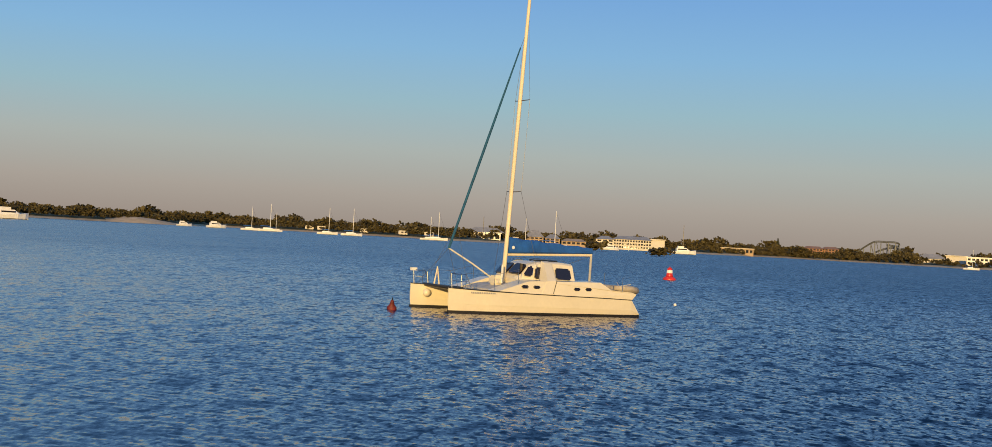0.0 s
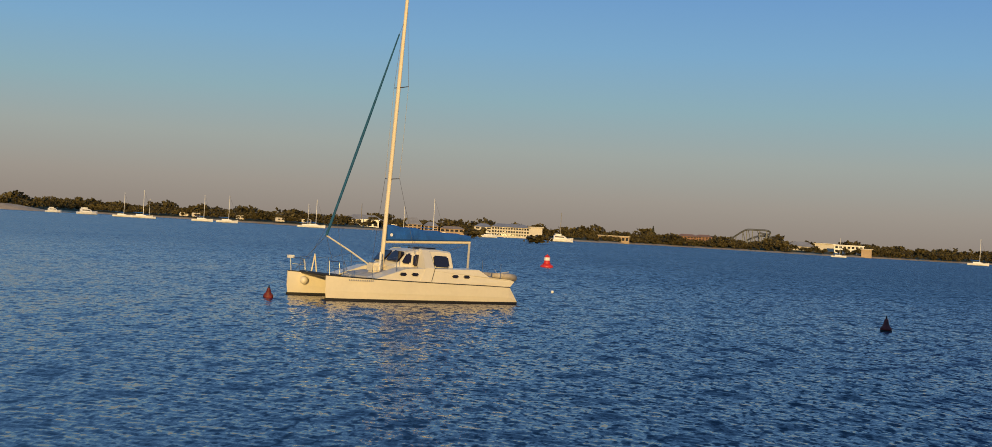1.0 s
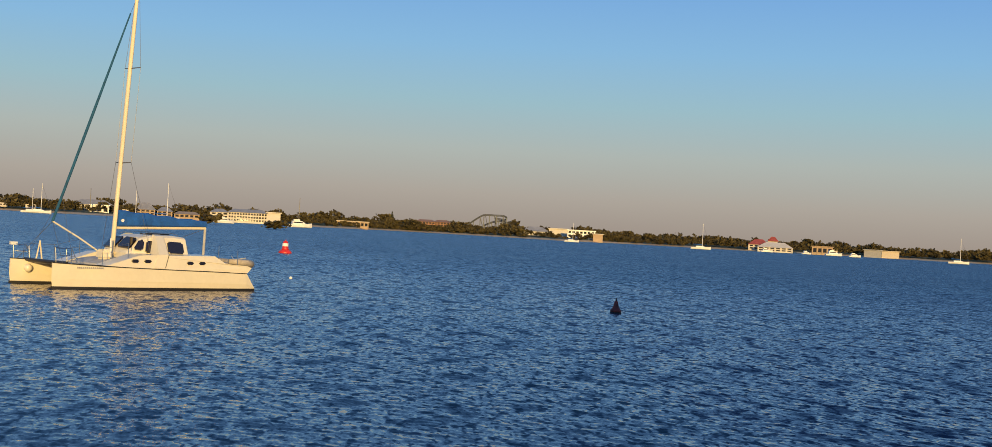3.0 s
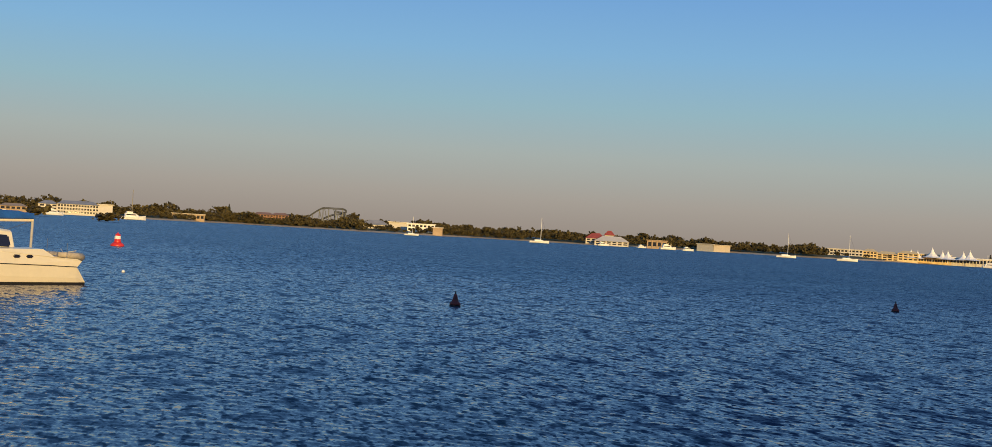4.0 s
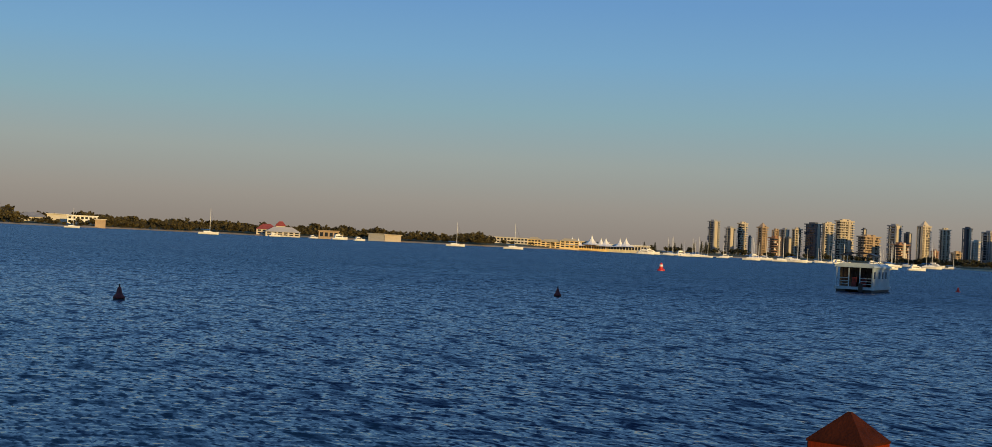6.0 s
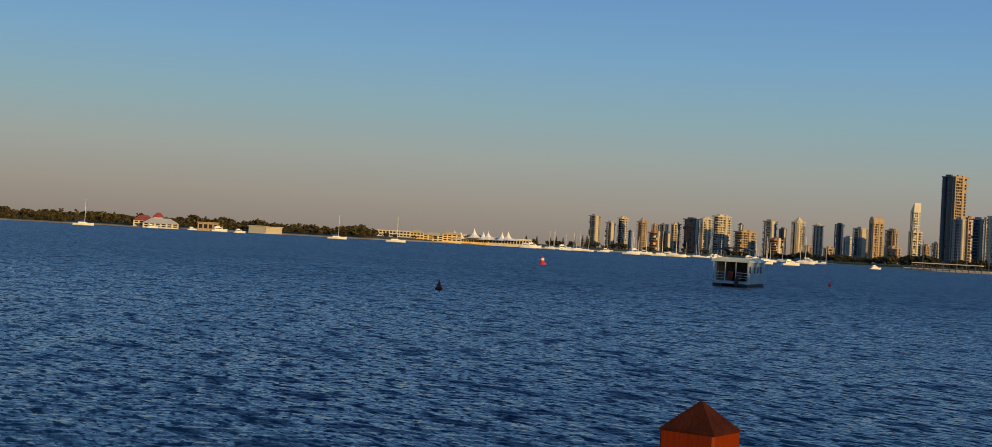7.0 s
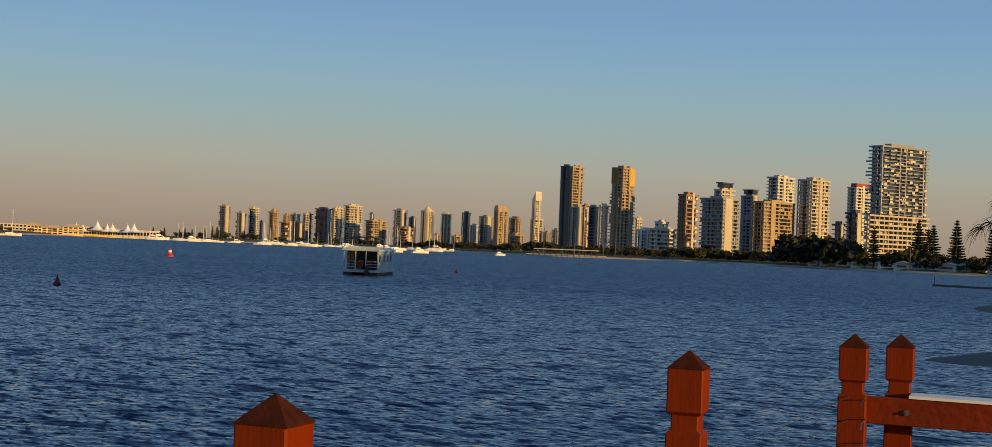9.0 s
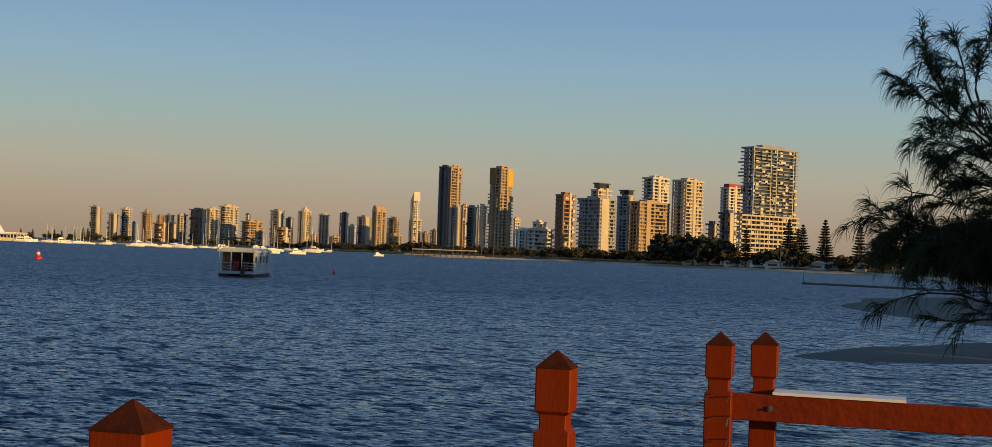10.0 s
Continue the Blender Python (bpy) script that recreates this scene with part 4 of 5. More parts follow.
def tower(a0, a1, el, dist, style, rho=0.55, phi=35.0, base=2.0, floor=3.1, roof=True, top=None, bot_el=None, name="apartment_tower", what="apartment tower with balconies"):
    """A block between two headings, up to a sight angle, cornerwise on: rho of its width shows the shaded side."""
    rho *= 0.8
    slab, glass, pier, frac, gap = STYLES[style]
    mid = (a0 + a1) / 2
    W = dist * radians(abs(a0 - a1)) * 1.0
    wa, wb = rho * W / math.cos(radians(phi)), max(6.0, (1 - rho) * W / math.sin(radians(phi)))
    H = EYE + dist * math.tan(radians(el)) - base
    p = bearing(mid, dist + 10)
    m = pose(p.x, p.y, base, 0, 0, mid - phi)
    root = thing(name, m, f"{WORDS[style]} {what} catching low sun", "building", "city towers")
    x, y = wa / 2, wb / 2
    rr = random.Random(int(-mid * 100))
    deep = 1.5
    part("glazing", box(B(), -x + deep, x - deep, -y + deep, y - deep, 0, H - 0.3), glass, root)
    n = max(2, round(H / floor))
    fh = H / n
    frac *= 0.72
    me = mesh_of("floor_slab", box(B(), -x, x, -y, y, -fh * frac / 2, fh * frac / 2), slab)
    for k in range(1, n + 1):
        ob = part("floor_slab", me, None, root)
        ob.location.z = k * fh - fh * frac / 2
    # walls between the balcony recesses: the same rhythm mirrored about the middle of each face
    infill = B()
    for face, width in (("front", wa), ("side", wb)):
        bays = max(3, round(width / gap)) if gap < 50 else max(3, round(width / 7.0))
        bw = width / bays
        solid = [rr.random() < (0.24 if gap < 50 else 0.10) for _ in range((bays + 1) // 2)]
        fin = [rr.random() < 0.45 for _ in range((bays + 1) // 2)]
        shut = rr.uniform(0.10, 0.42)
        for c in range(bays):
            i, mid_c = min(c, bays - 1 - c), -width / 2 + bw * (c + 0.5)
            def slot(x0, x1, d0, d1, z0, z1, bm):
                return box(bm, x0, x1, -y + d0, -y + d1, z0, z1) if face == "front" else box(bm, x - d1, x - d0, x0, x1, z0, z1)
            if solid[i]:
                part("wall_panel", slot(mid_c - bw * 0.36, mid_c + bw * 0.36, 0.12, deep + 0.1, 0, H - 0.1, B()), slab, root)
                for k in range(n):
                    slot(mid_c - bw * 0.16, mid_c + bw * 0.16, 0.06, 0.2, k * fh + 0.3 * fh, k * fh + 0.62 * fh, infill)
            elif fin[i] and gap < 50:
                part("pier", slot(mid_c - bw / 2, mid_c - bw / 2 + 0.5, -0.12, deep + 0.1, 0, H, B()), pier, root)
    if infill.verts:
        part("window", infill, glass, root, kind="stuff")
    else:
        infill.free()
    screens = B()
    for face, width in (("front", wa), ("side", wb)):
        cells = max(4, round(width / 3.2))
        cw = width / cells
        for k in range(n):
            for c in range(cells):
                if rr.random() < 0.20:
                    x0, d = -width / 2 + cw * c, rr.uniform(0.35, 1.2)
                    z0, z1 = k * fh, k * fh + fh * rr.choice((0.45, 0.75, 0.75))
                    if face == "front":
                        box(screens, x0 + 0.2, x0 + cw - 0.2, -y + d, -y + d + 0.15, z0, z1)
                    else:
                        box(screens, x - d - 0.15, x - d, x0 + 0.2, x0 + cw - 0.2, z0, z1)
    part("balcony_screen", screens, pier, root, kind="stuff")
    # cream panel added on the sun side, so the lit end is in the colour
    if style in ("dark", "glass", "grey"):
        part("end_wall", box(B(), x - 0.6, x + 0.35, -y * 0.75, y * 0.1, 0, H + 0.2), CONC, root, "cream panel painting the sunlit end of the tower")
    if style in ("cream", "pale", "tan", "brick", "white"):
        c = (0.2 + 0.5 * ((mid * 7.3) % 1.0)) * wb - y
        part("lift_shaft", box(B(), x - 1.6, x + 0.5, c - wb * 0.07, c + wb * 0.07, 0, H + 2.2), pier, root)
        # dark strip proud of the wall, its colour standing for a shaded recess
        part("stair_recess", box(B(), -x * 0.12, x * 0.16, -y - 0.08, -y + 1, 0, H - 1), glass, root)
    if roof:
        me = mesh_of("parapet", box(B(), -x - 0.15, x + 0.15, -y - 0.15, y + 0.15, H - 0.2, H + 0.7), slab)
        part("parapet", me, None, root)
    if style == "balc":
        # balconies that jut out by turns, with pale upstands
        jut = mesh_of("balcony", box(B(), -2.2, 2.2, -1.1, 0.4, -0.5, 0.55), slab)
        for k in range(1, n):
            for c in range(8):
                if rr.random() < 0.38:
                    ob = part("balcony", jut, None, root)
                    ob.location = (x + 0.2, -y + wb * (c + 0.5) / 8, k * fh - 0.4)
                    ob.rotation_euler.z = math.pi / 2
            for c in range(6):
                if rr.random() < 0.38:
                    ob = part("balcony", jut, None, root)
                    ob.location = (-x + wa * (c + 0.5) / 6, -y - 0.2, k * fh - 0.4)
    if roof:
        part("roof_plant", box(B(), -x * 0.5, x * 0.5, -y * 0.5, y * 0.5, H, H + 2.6), slab, root)
    if top == "peak":
        bm = B()
        loft(bm, [[(-x * .8, -y * .8, H), (x * .8, -y * .8, H), (x * .8, y * .8, H), (-x * .8, y * .8, H)], [(-.3, -.3, H + W * .4), (.3, -.3, H + W * .4), (.3, .3, H + W * .4), (-.3, .3, H + W * .4)]])
        part("spire_roof", bm, slab, root)
    if top == "dome":
        bm = B()
        loft(bm, [[(-x * f, -y, H + z * W), (x * f, -y, H + z * W), (x * f, y, H + z * W), (-x * f, y, H + z * W)] for f, z in ((1, 0), (.95, .12), (.8, .25), (.55, .36), (.2, .42))])
        part("arched_roof", bm, slab, root)
    if top == "slant":
        bm = B()
        v = [(-x, -y, H), (x, -y, H), (x, y, H), (-x, y, H), (-x, -y, H), (x, -y, H + W * .9), (x, y, H + W * .9), (-x, y, H)]
        loft(bm, [v[:4], [(-x, -y, H + 0.5), (x, -y, H + W * 0.9), (x, y, H + W * 0.9), (-x, y, H + 0.5)]])
        part("slanted_roof", bm, slab, root)
    if top == "red":
        part("red_roof", box(B(), -x * 0.2, x + 0.3, -y - 0.3, y + 0.3, H + 0.6, H + 4.0), REDROOF, root, "red painted roof storey")
    if top == "canopy":
        part("lantern", box(B(), -x * 0.7, x * 0.7, -y * 0.7, y * 0.7, H + 2.0, H + 6.0), glass, root)
        part("flat_canopy", box(B(), -x * 0.85, x * 0.85, -y * 0.85, y * 0.85, H + 5.6, H + 6.5), DARKC, root)
    if top == "gold":
        part("gold_crown", box(B(), x * 0.3, x + 0.3, y * 0.0, y + 0.25, H * 0.80, H + 0.4), GOLD, root, "gold panel crown")
        # darker gold paints the crown's side turned from the sun
        part("dark_gold_crown", box(B(), -x - 0.2, x * 0.2, -y - 0.25, y, H * 0.82, H + 0.2), DARKGOLD, root, "gold panel crown coloured darker on its shaded side")
    return root


def block(a0, a1, el0, el1, dist, wall, roof, name, label, bays=0, storeys=1, pitch=0.0, turn=0.0, depth=12.0):
    """A low building between two headings, from one sight angle up to another."""
    mid, W = (a0 + a1) / 2, dist * radians(abs(a0 - a1))
    base = max(0.6, EYE + dist * math.tan(radians(el0)))
    H = max(2.5, EYE + dist * math.tan(radians(el1)) - base)
    p = bearing(mid, dist)
    if wall is not BRICK:
        CLEAR.append((min(a0, a1), max(a0, a1), dist))
    root = thing(name, pose(p.x, p.y, base, 0, 0, mid + turn), label, "building", "waterfront buildings")
    h = H - pitch
    part("wall", box(B(), -W / 2, W / 2, 0, depth, -3, h), wall, root)
    if bays:
        mw = mesh_of("window", box(B(), -0.33 * W / bays, 0.33 * W / bays, -0.06, 0.1, 0, h / storeys * 0.58), GLASS)
        mp = mesh_of("pier", box(B(), -0.09 * W / bays, 0.09 * W / bays, -0.25, 0, -1, h), wall)
        for k in range(bays):
            for s in range(storeys):
                ob = part("window", mw, None, root)
                ob.location = (-W / 2 + W * (k + 0.5) / bays, 0, h * (s + 0.22) / storeys)
        for k in range(bays + 1):
            ob = part("pier", mp, None, root)
            ob.location = (-W / 2 + W * k / bays, 0, 0)
    bm = B()
    o = 0.8
    if pitch:
        loft(bm, [[(-W / 2 - o, -o, h), (W / 2 + o, -o, h), (W / 2 + o, depth + o, h), (-W / 2 - o, depth + o, h)],
                  [(-W / 2 + min(W * .3, pitch * 1.5), depth * .48, H), (W / 2 - min(W * .3, pitch * 1.5), depth * .48, H), (W / 2 - min(W * .3, pitch * 1.5), depth * .52, H), (-W / 2 + min(W * .3, pitch * 1.5), depth * .52, H)]])
    else:
        box(bm, -W / 2 - o, W / 2 + o, -o, depth + o, h, h + 0.45)
    part("roof", bm, roof, root)
    return root


# ---- boats ----
def yacht_parts():
    bm = B()
    rings = []
    for x, w, zt in ((-5, 1.1, 1.0), (-3, 1.55, 1.0), (0, 1.75, 1.05), (3, 1.2, 1.2), (4.6, 0.45, 1.35), (5.2, 0.06, 1.45)):
        rings.append([(x, -w, zt), (x, w, zt), (x, w * 0.8, 0.2), (x, 0, -0.35), (x, -w * 0.8, 0.2)])
    hull = mesh_of("hull", loft(bm, rings), WHITE)
    bm = B()
    loft(bm, [[(x, -w, 1.0), (x, w, 1.0), (x, w * .8, z), (x, -w * .8, z)] for x, w, z in ((-2.4, 1.1, 1.7), (0.5, 1.1, 1.75), (2.2, 0.7, 1.35))])
    cabin = mesh_of("cabin", bm, WHITE)
    mast = mesh_of("mast", rod(B(), (0.8, 0, 1.2), (0.8, 0, 13.0), 0.13, 0.09, 8), WHITE)
    boom = mesh_of("boom", rod(B(), (0.8, 0, 2.4), (-3.8, 0, 2.5), 0.16, 0.12, 8), BLUECANVAS)
    stay = mesh_of("stay", rod(B(), (5.0, 0, 1.4), (0.85, 0, 12.5), 0.035, n=5), ROPE)
    return hull, cabin, mast, boom, stay


def cruiser_parts():
    bm = B()
    rings = []
    for x, w, zt in ((-5.5, 1.7, 1.2), (-2, 1.9, 1.3), (2, 1.8, 1.6), (4.6, 0.9, 1.9), (5.8, 0.08, 2.1)):
        rings.append([(x, -w, zt), (x, w, zt), (x, w * 0.85, 0.2), (x, 0, -0.35), (x, -w * 0.85, 0.2)])
    hull = mesh_of("hull", loft(bm, rings), WHITE)
    bm = B()
    loft(bm, [[(x, -w, 1.25), (x, w, 1.25), (x, w * .85, z), (x, -w * .85, z)] for x, w, z in ((-3.6, 1.5, 2.9), (1.0, 1.5, 2.9), (2.6, 1.2, 1.8))])
    house = mesh_of("deckhouse", bm, WHITE)
    glass = mesh_of("window_band", box(B(), -3.2, 1.2, -1.46, 1.46, 2.0, 2.5), TINTGLASS)
    bridge = mesh_of("flybridge", box(B(), -3.0, -0.2, -1.2, 1.2, 2.9, 3.7), WHITE)
    return hull, house, glass, bridge


YP, CP = yacht_parts(), cruiser_parts()


def yacht(az, dist, turn=80.0, s=1.0, furled=True):
    p = bearing(az, dist)
    root = thing("sailing_yacht", Matrix.Translation((p.x, p.y, 0)) @ pose(0, 0, 0, 0, 0, az + turn) @ Matrix.Diagonal((s, s, s, 1)),
                 "white moored sailing yacht with bare mast", "sailboat", "moored yachts")
    for nm, me in zip(("hull", "cabin", "mast", "boom", "stay"), YP):
        part(nm, me, None, root)


def cruiser(az, dist, turn=10.0, s=1.0):
    p = bearing(az, dist)
    root = thing("motor_cruiser", Matrix.Translation((p.x, p.y, 0)) @ pose(0, 0, 0, 0, 0, az + turn) @ Matrix.Diagonal((s, s, s, 1)),
                 "white motor cruiser with flybridge lying at anchor", "motorboat", "moored cruisers")
    for nm, me in zip(("hull", "deckhouse", "window_band", "flybridge"), CP):
        part(nm, me, None, root)


def tent(az, dist, el, s):
    p = bearing(az, dist)
    top = EYE + dist * math.tan(radians(el))
    root = thing("tent_canopy", pose(p.x, p.y, 0, 0, 0, az), "white peaked fabric canopy over the marina", "canopy", "marina tents")
    bm = B()
    rings = []
    for f, z in ((7.0, 0.42), (4.2, 0.5), (2.2, 0.64), (1.0, 0.82), (0.25, 1.0)):
        rings.append([(f * s * math.cos(a * math.pi / 4), f * s * math.sin(a * math.pi / 4), top * z) for a in range(8)])
    part("membrane", loft(bm, rings), MEMBRANE, root)
    part("mast", rod(B(), (0, 0, 1), (0, 0, top + 1.0), 0.2, 0.1, 6), WHITE, root)


def coaster():
    """Steel track on posts: a hill with a flat top and a lower hump."""
    p = bearing(-4.0, 930)
    root = thing("roller_coaster", pose(p.x, p.y, 2.0, 0, 0, -4.0), "grey steel roller coaster track above the treetops", "roller coaster")
    k = 930 / 2155
    def track(pts, r, name):
        bm = B()
        pts = [Vector((x * k, y, z * k)) for x, y, z in pts]
        sm = []
        for i in range(len(pts) - 1):
            a, b, c, d = pts[max(i - 1, 0)], pts[i], pts[i + 1], pts[min(i + 2, len(pts) - 1)]
            for t in (0, .25, .5, .75):
                sm.append(0.5 * ((2 * b) + (c - a) * t + (2 * a - 5 * b + 4 * c - d) * t * t + (3 * b - a - 3 * c + d) * t ** 3))
        sm.append(pts[-1])
        for off in (-0.6, 0.6):
            pipe(bm, [q + Vector((0, off, 0)) for q in sm], r, 6)
        pipe(bm, [q - Vector((0, 0, 0.7)) for q in sm], r * 1.4, 6)
        part(name, bm, COASTER, root)
        return sm
    a = track([(-44, 0, 5), (-30, 0, 16), (-16, 0, 26), (-8, 0, 29), (6, 0, 29), (20, 0, 29), (26, 2, 26), (22, 5, 23), (8, 6, 25)], 0.28, "track")
    b = track([(-10, 8, 12), (0, 8, 17), (10, 8, 20), (22, 8, 20), (32, 8, 15), (38, 8, 6)], 0.28, "track")
    for q in a[2::3] + b[1::4]:
        bm = B()
        rod(bm, (q.x, q.y, 0), (q.x, q.y, q.z - 0.5), 0.3, n=6)
        part("support_post", bm, COASTER, root)
    for q in a[8:24:4]:
        bm = B()
        rod(bm, (q.x + 3, q.y + 2, 0), (q.x, q.y, q.z - 0.8), 0.22, n=6)
        part("brace", bm, COASTER, root)


coaster()


def pole(az, dist, el, r=0.15, label="tall thin light pole on the shore"):
    p = bearing(az, dist)
    top = EYE + dist * math.tan(radians(el))
    ob = new("light_pole", mesh_of("light_pole", rod(B(), (0, 0, 0), (0, 0, top - 1.0), r * 1.3, r, 6), ROPE))
    ob.matrix_world = pose(p.x, p.y, 1.0)
    tagged(ob, label, "pole", "shore poles")


pole(3.98, 800, 0.95)
pole(12.35, 760, 0.85)
for a in (-47.1, -48.4, -48.75, -49.6, -50.1):
    pole(a, 780, 1.0 if a != -48.75 else 1.3)
pole(-62.0, 600, 0.75)


def dune():
    nu, nv = 12, 40
    co = []
    for i in range(nu):
        for j in range(nv):
            u, v = i / (nu - 1), j / (nv - 1) * 2 - 1
            h = 3.4 * math.exp(-(v * 1.5 + 0.15) ** 2 * 1.2) * math.sin(min(1, u * 1.3) * math.pi / 2)
            co.append((v * 32, u * 26, h + 0.4 * noise.noise((v * 5, u * 4, 0)) * u - 0.3))
    p = bearing(26.4, 752)
    ob = new("sand_dune", grid_mesh("sand_dune", np.array(co), nu, nv, SAND))
    ob.matrix_world = pose(p.x, p.y, 0.2, 0, 0, 26.4)
    tagged(ob, "bare orange-lit sand dune at the island's tip", "dune", kind="structure")


dune()

# marina: ranks of masts and white hulls
MR = random.Random(8)
for k in range(44):
    a = MR.uniform(-43.5, -30.5)
    (yacht if MR.random() < 0.62 else cruiser)(round(a, 2), round(MR.uniform(880, 1060)), MR.uniform(-30, 40), MR.uniform(0.7, 1.1))


def cabin_row(az, dist, w, mat_wall):
    p = bearing(az, dist, 1.3)
    root = thing("holiday_cabin", pose(p.x, p.y, 1.3, 0, 0, az - 20), "small pale holiday cabin under waterfront trees", "cabin", "waterfront cabins")
    part("wall", box(B(), -w / 2, w / 2, 0, 6, -0.6, 2.4), mat_wall, root)
    bm = B()
    loft(bm, [[(-w / 2 - .4, -.4, 2.4), (w / 2 + .4, -.4, 2.4), (w / 2 + .4, 6.4, 2.4), (-w / 2 - .4, 6.4, 2.4)], [(-.1, -.4, 3.7), (.1, -.4, 3.7), (.1, 6.4, 3.7), (-.1, 6.4, 3.7)]])
    part("roof", bm, GREYROOF, root)
    part("window", box(B(), -w * .3, w * .3, -0.05, 0.05, 0.9, 1.8), GLASS, root)
    part("window", box(B(), w / 2 - 0.05, w / 2 + 0.05, 1.5, 3.5, 0.9, 1.8), GLASS, root)


for k in range(13):
    a = -58.2 - 0.58 * k
    cabin_row(a, shore_r(a) + 13 + 4 * (k % 3), 5 + (k * 7 % 4), (PALE, CONC, WHITE)[k % 3])


def shore_pier():
    """A long low boardwalk roof on thin posts in front of the park."""
    a, b = bearing(-46.4, 700), bearing(-49.7, 690)
    d = b - a
    root = thing("shore_pier", pose(a.x, a.y, 0, 0, 0, math.degrees(math.atan2(d.y, d.x))), "long low pale pier with slim posts on the far shore", "pier")
    L = d.length
    part("deck", box(B(), 0, L, -1.5, 1.5, 1.3, 1.7), CONC, root)
    part("roof", box(B(), L * 0.1, L * 0.9, -2.2, 2.2, 4.0, 4.4), PALE, root)
    pm = mesh_of("post", rod(B(), (0, 0, -1.0), (0, 0, 4.0), 0.16, n=6), BARK)
    for k in range(12):
        ob = part("post", pm, None, root)
        ob.location = (L * (0.1 + 0.8 * k / 11), -1.6, 0)


shore_pier()


def van(az, back, turn, m):
    p = bearing(az, shore_r(az) + back)
    root = thing("caravan", pose(p.x, p.y, 1.3, 0, 0, az + turn), "small white caravan parked behind the beach", "caravan", "beach caravans")
    bm = box(B(), -2.6, 2.6, -1.1, 1.1, 0.4, 2.6)
    bmesh.ops.bevel(bm, geom=bm.edges[:], offset=0.25, segments=2, affect="EDGES")
    part("body", bm, m, root)
    part("window", box(B(), -1.6, -0.2, -1.13, -1.05, 1.4, 2.0), TINTGLASS, root)
    part("window", box(B(), 0.5, 1.6, -1.13, -1.05, 1.4, 2.0), TINTGLASS, root)
    for x in (-1.0, 1.0):
        part("wheel", rod(B(), (x, -1.15, 0.2), (x, -0.9, 0.2), 0.35, n=10), BLACKTRIM, root)


VR = random.Random(3)
for a in (19.6, 19.1, 17.3, 15.7, 14.6, 11.0, -18.2):
    van(a, VR.uniform(9, 13), VR.uniform(-30, 30), PALE)


# ---- skyline, from the marina round to the park ----
tower(-33.53, -34.07, 1.32, 1800, "glass", rho=0.65)
tower(-34.23, -34.72, 1.07, 1800, "glass", rho=0.6)
tower(-34.74, -35.21, 1.29, 1820, "cream", rho=0.5)
tower(-35.23, -35.36, 0.74, 1950, "dark")
tower(-35.54, -36.04, 1.17, 1780, "tan", rho=0.6, top='peak')
tower(-36.03, -36.58, 0.76, 1700, "brick", rho=0.6)
tower(-36.17, -36.49, 1.07, 1900, "tan")
tower(-36.49, -36.89, 1.11, 1900, "glass", rho=0.7)
tower(-36.58, -37.06, 0.75, 1720, "dark", rho=0.7)
tower(-36.97, -37.42, 1.15, 1800, "cream", rho=0.4)
tower(-37.46, -38.20, 1.39, 1800, "dark", rho=0.85)
tower(-38.17, -38.68, 1.44, 1850, "cream", rho=0.3)
tower(-38.65, -39.47, 1.57, 1760, "cream", rho=0.35)
tower(-39.55, -40.53, 0.98, 1720, "tan", rho=0.4)
tower(-39.72, -39.95, 1.26, 1800, "dark")
tower(-40.72, -41.34, 1.47, 1780, "grey", rho=0.7)
tower(-40.90, -41.68, 0.72, 1700, "brick", rho=0.5)
tower(-41.38, -41.71, 1.17, 1850, "dark", rho=0.8)
tower(-41.88, -42.46, 1.49, 1760, "cream", rho=0.5, top='peak')
tower(-42.44, -42.76, 0.50, 1700, "brick")
tower(-42.72, -43.20, 1.39, 1760, "cream", rho=0.45)
tower(-43.20, -43.65, 0.48, 1700, "tan")
tower(-43.61, -44.01, 1.47, 1750, "dark", rho=0.8)
tower(-43.97, -44.32, 0.96, 1740, "pale", rho=0.4)
tower(-44.33, -45.01, 1.35, 1760, "grey", rho=0.6)
tower(-44.95, -45.56, 1.61, 1700, "tan", rho=0.4, top='dome')
tower(-45.59, -46.15, 1.34, 1750, "tan", rho=0.8)
tower(-45.57, -46.28, 0.63, 1650, "tan")
tower(-46.50, -47.05, 1.32, 1700, "cream", rho=0.4)
tower(-46.54, -46.94, 2.14, 1750, "pale", rho=0.45, top='slant')
tower(-47.05, -47.39, 0.78, 1700, "tan")
tower(-47.41, -47.78, 0.90, 1700, "grey", rho=0.8)
# one tower as two blocks: the dark one paints its shaded left half
tower(-47.71, -48.19, 3.60, 1490, "dark", rho=1.1, floor=3.0)
tower(-48.08, -48.70, 3.59, 1480, "tan", rho=0.25, floor=3.0)
tower(-48.15, -48.68, 1.89, 1440, "glass", rho=0.9)
tower(-48.65, -48.97, 1.98, 1500, "brick", rho=0.4)
tower(-48.86, -49.37, 1.94, 1450, "glass", rho=0.8)
tower(-49.34, -49.79, 2.01, 1440, "cream", rho=0.25)
tower(-49.84, -50.80, 3.61, 1250, "tan", rho=0.62, top='gold', floor=2.7)
tower(-49.77, -50.86, 2.54, 1238, "tan", rho=0.6, floor=3.0, roof=False)
tower(-50.88, -51.19, 1.51, 1500, "cream", rho=0.3)
tower(-50.94, -51.64, 1.06, 1350, "white", rho=0.4)
tower(-51.48, -52.64, 1.12, 1330, "band", rho=0.35, floor=4.0)
tower(-51.70, -52.29, 1.41, 1340, "band", rho=0.4, floor=4.0)
tower(-52.62, -53.50, 2.59, 1080, "brick", rho=0.5, floor=3.3)
tower(-53.53, -55.19, 2.47, 1180, "grey", rho=0.72, floor=3.3)
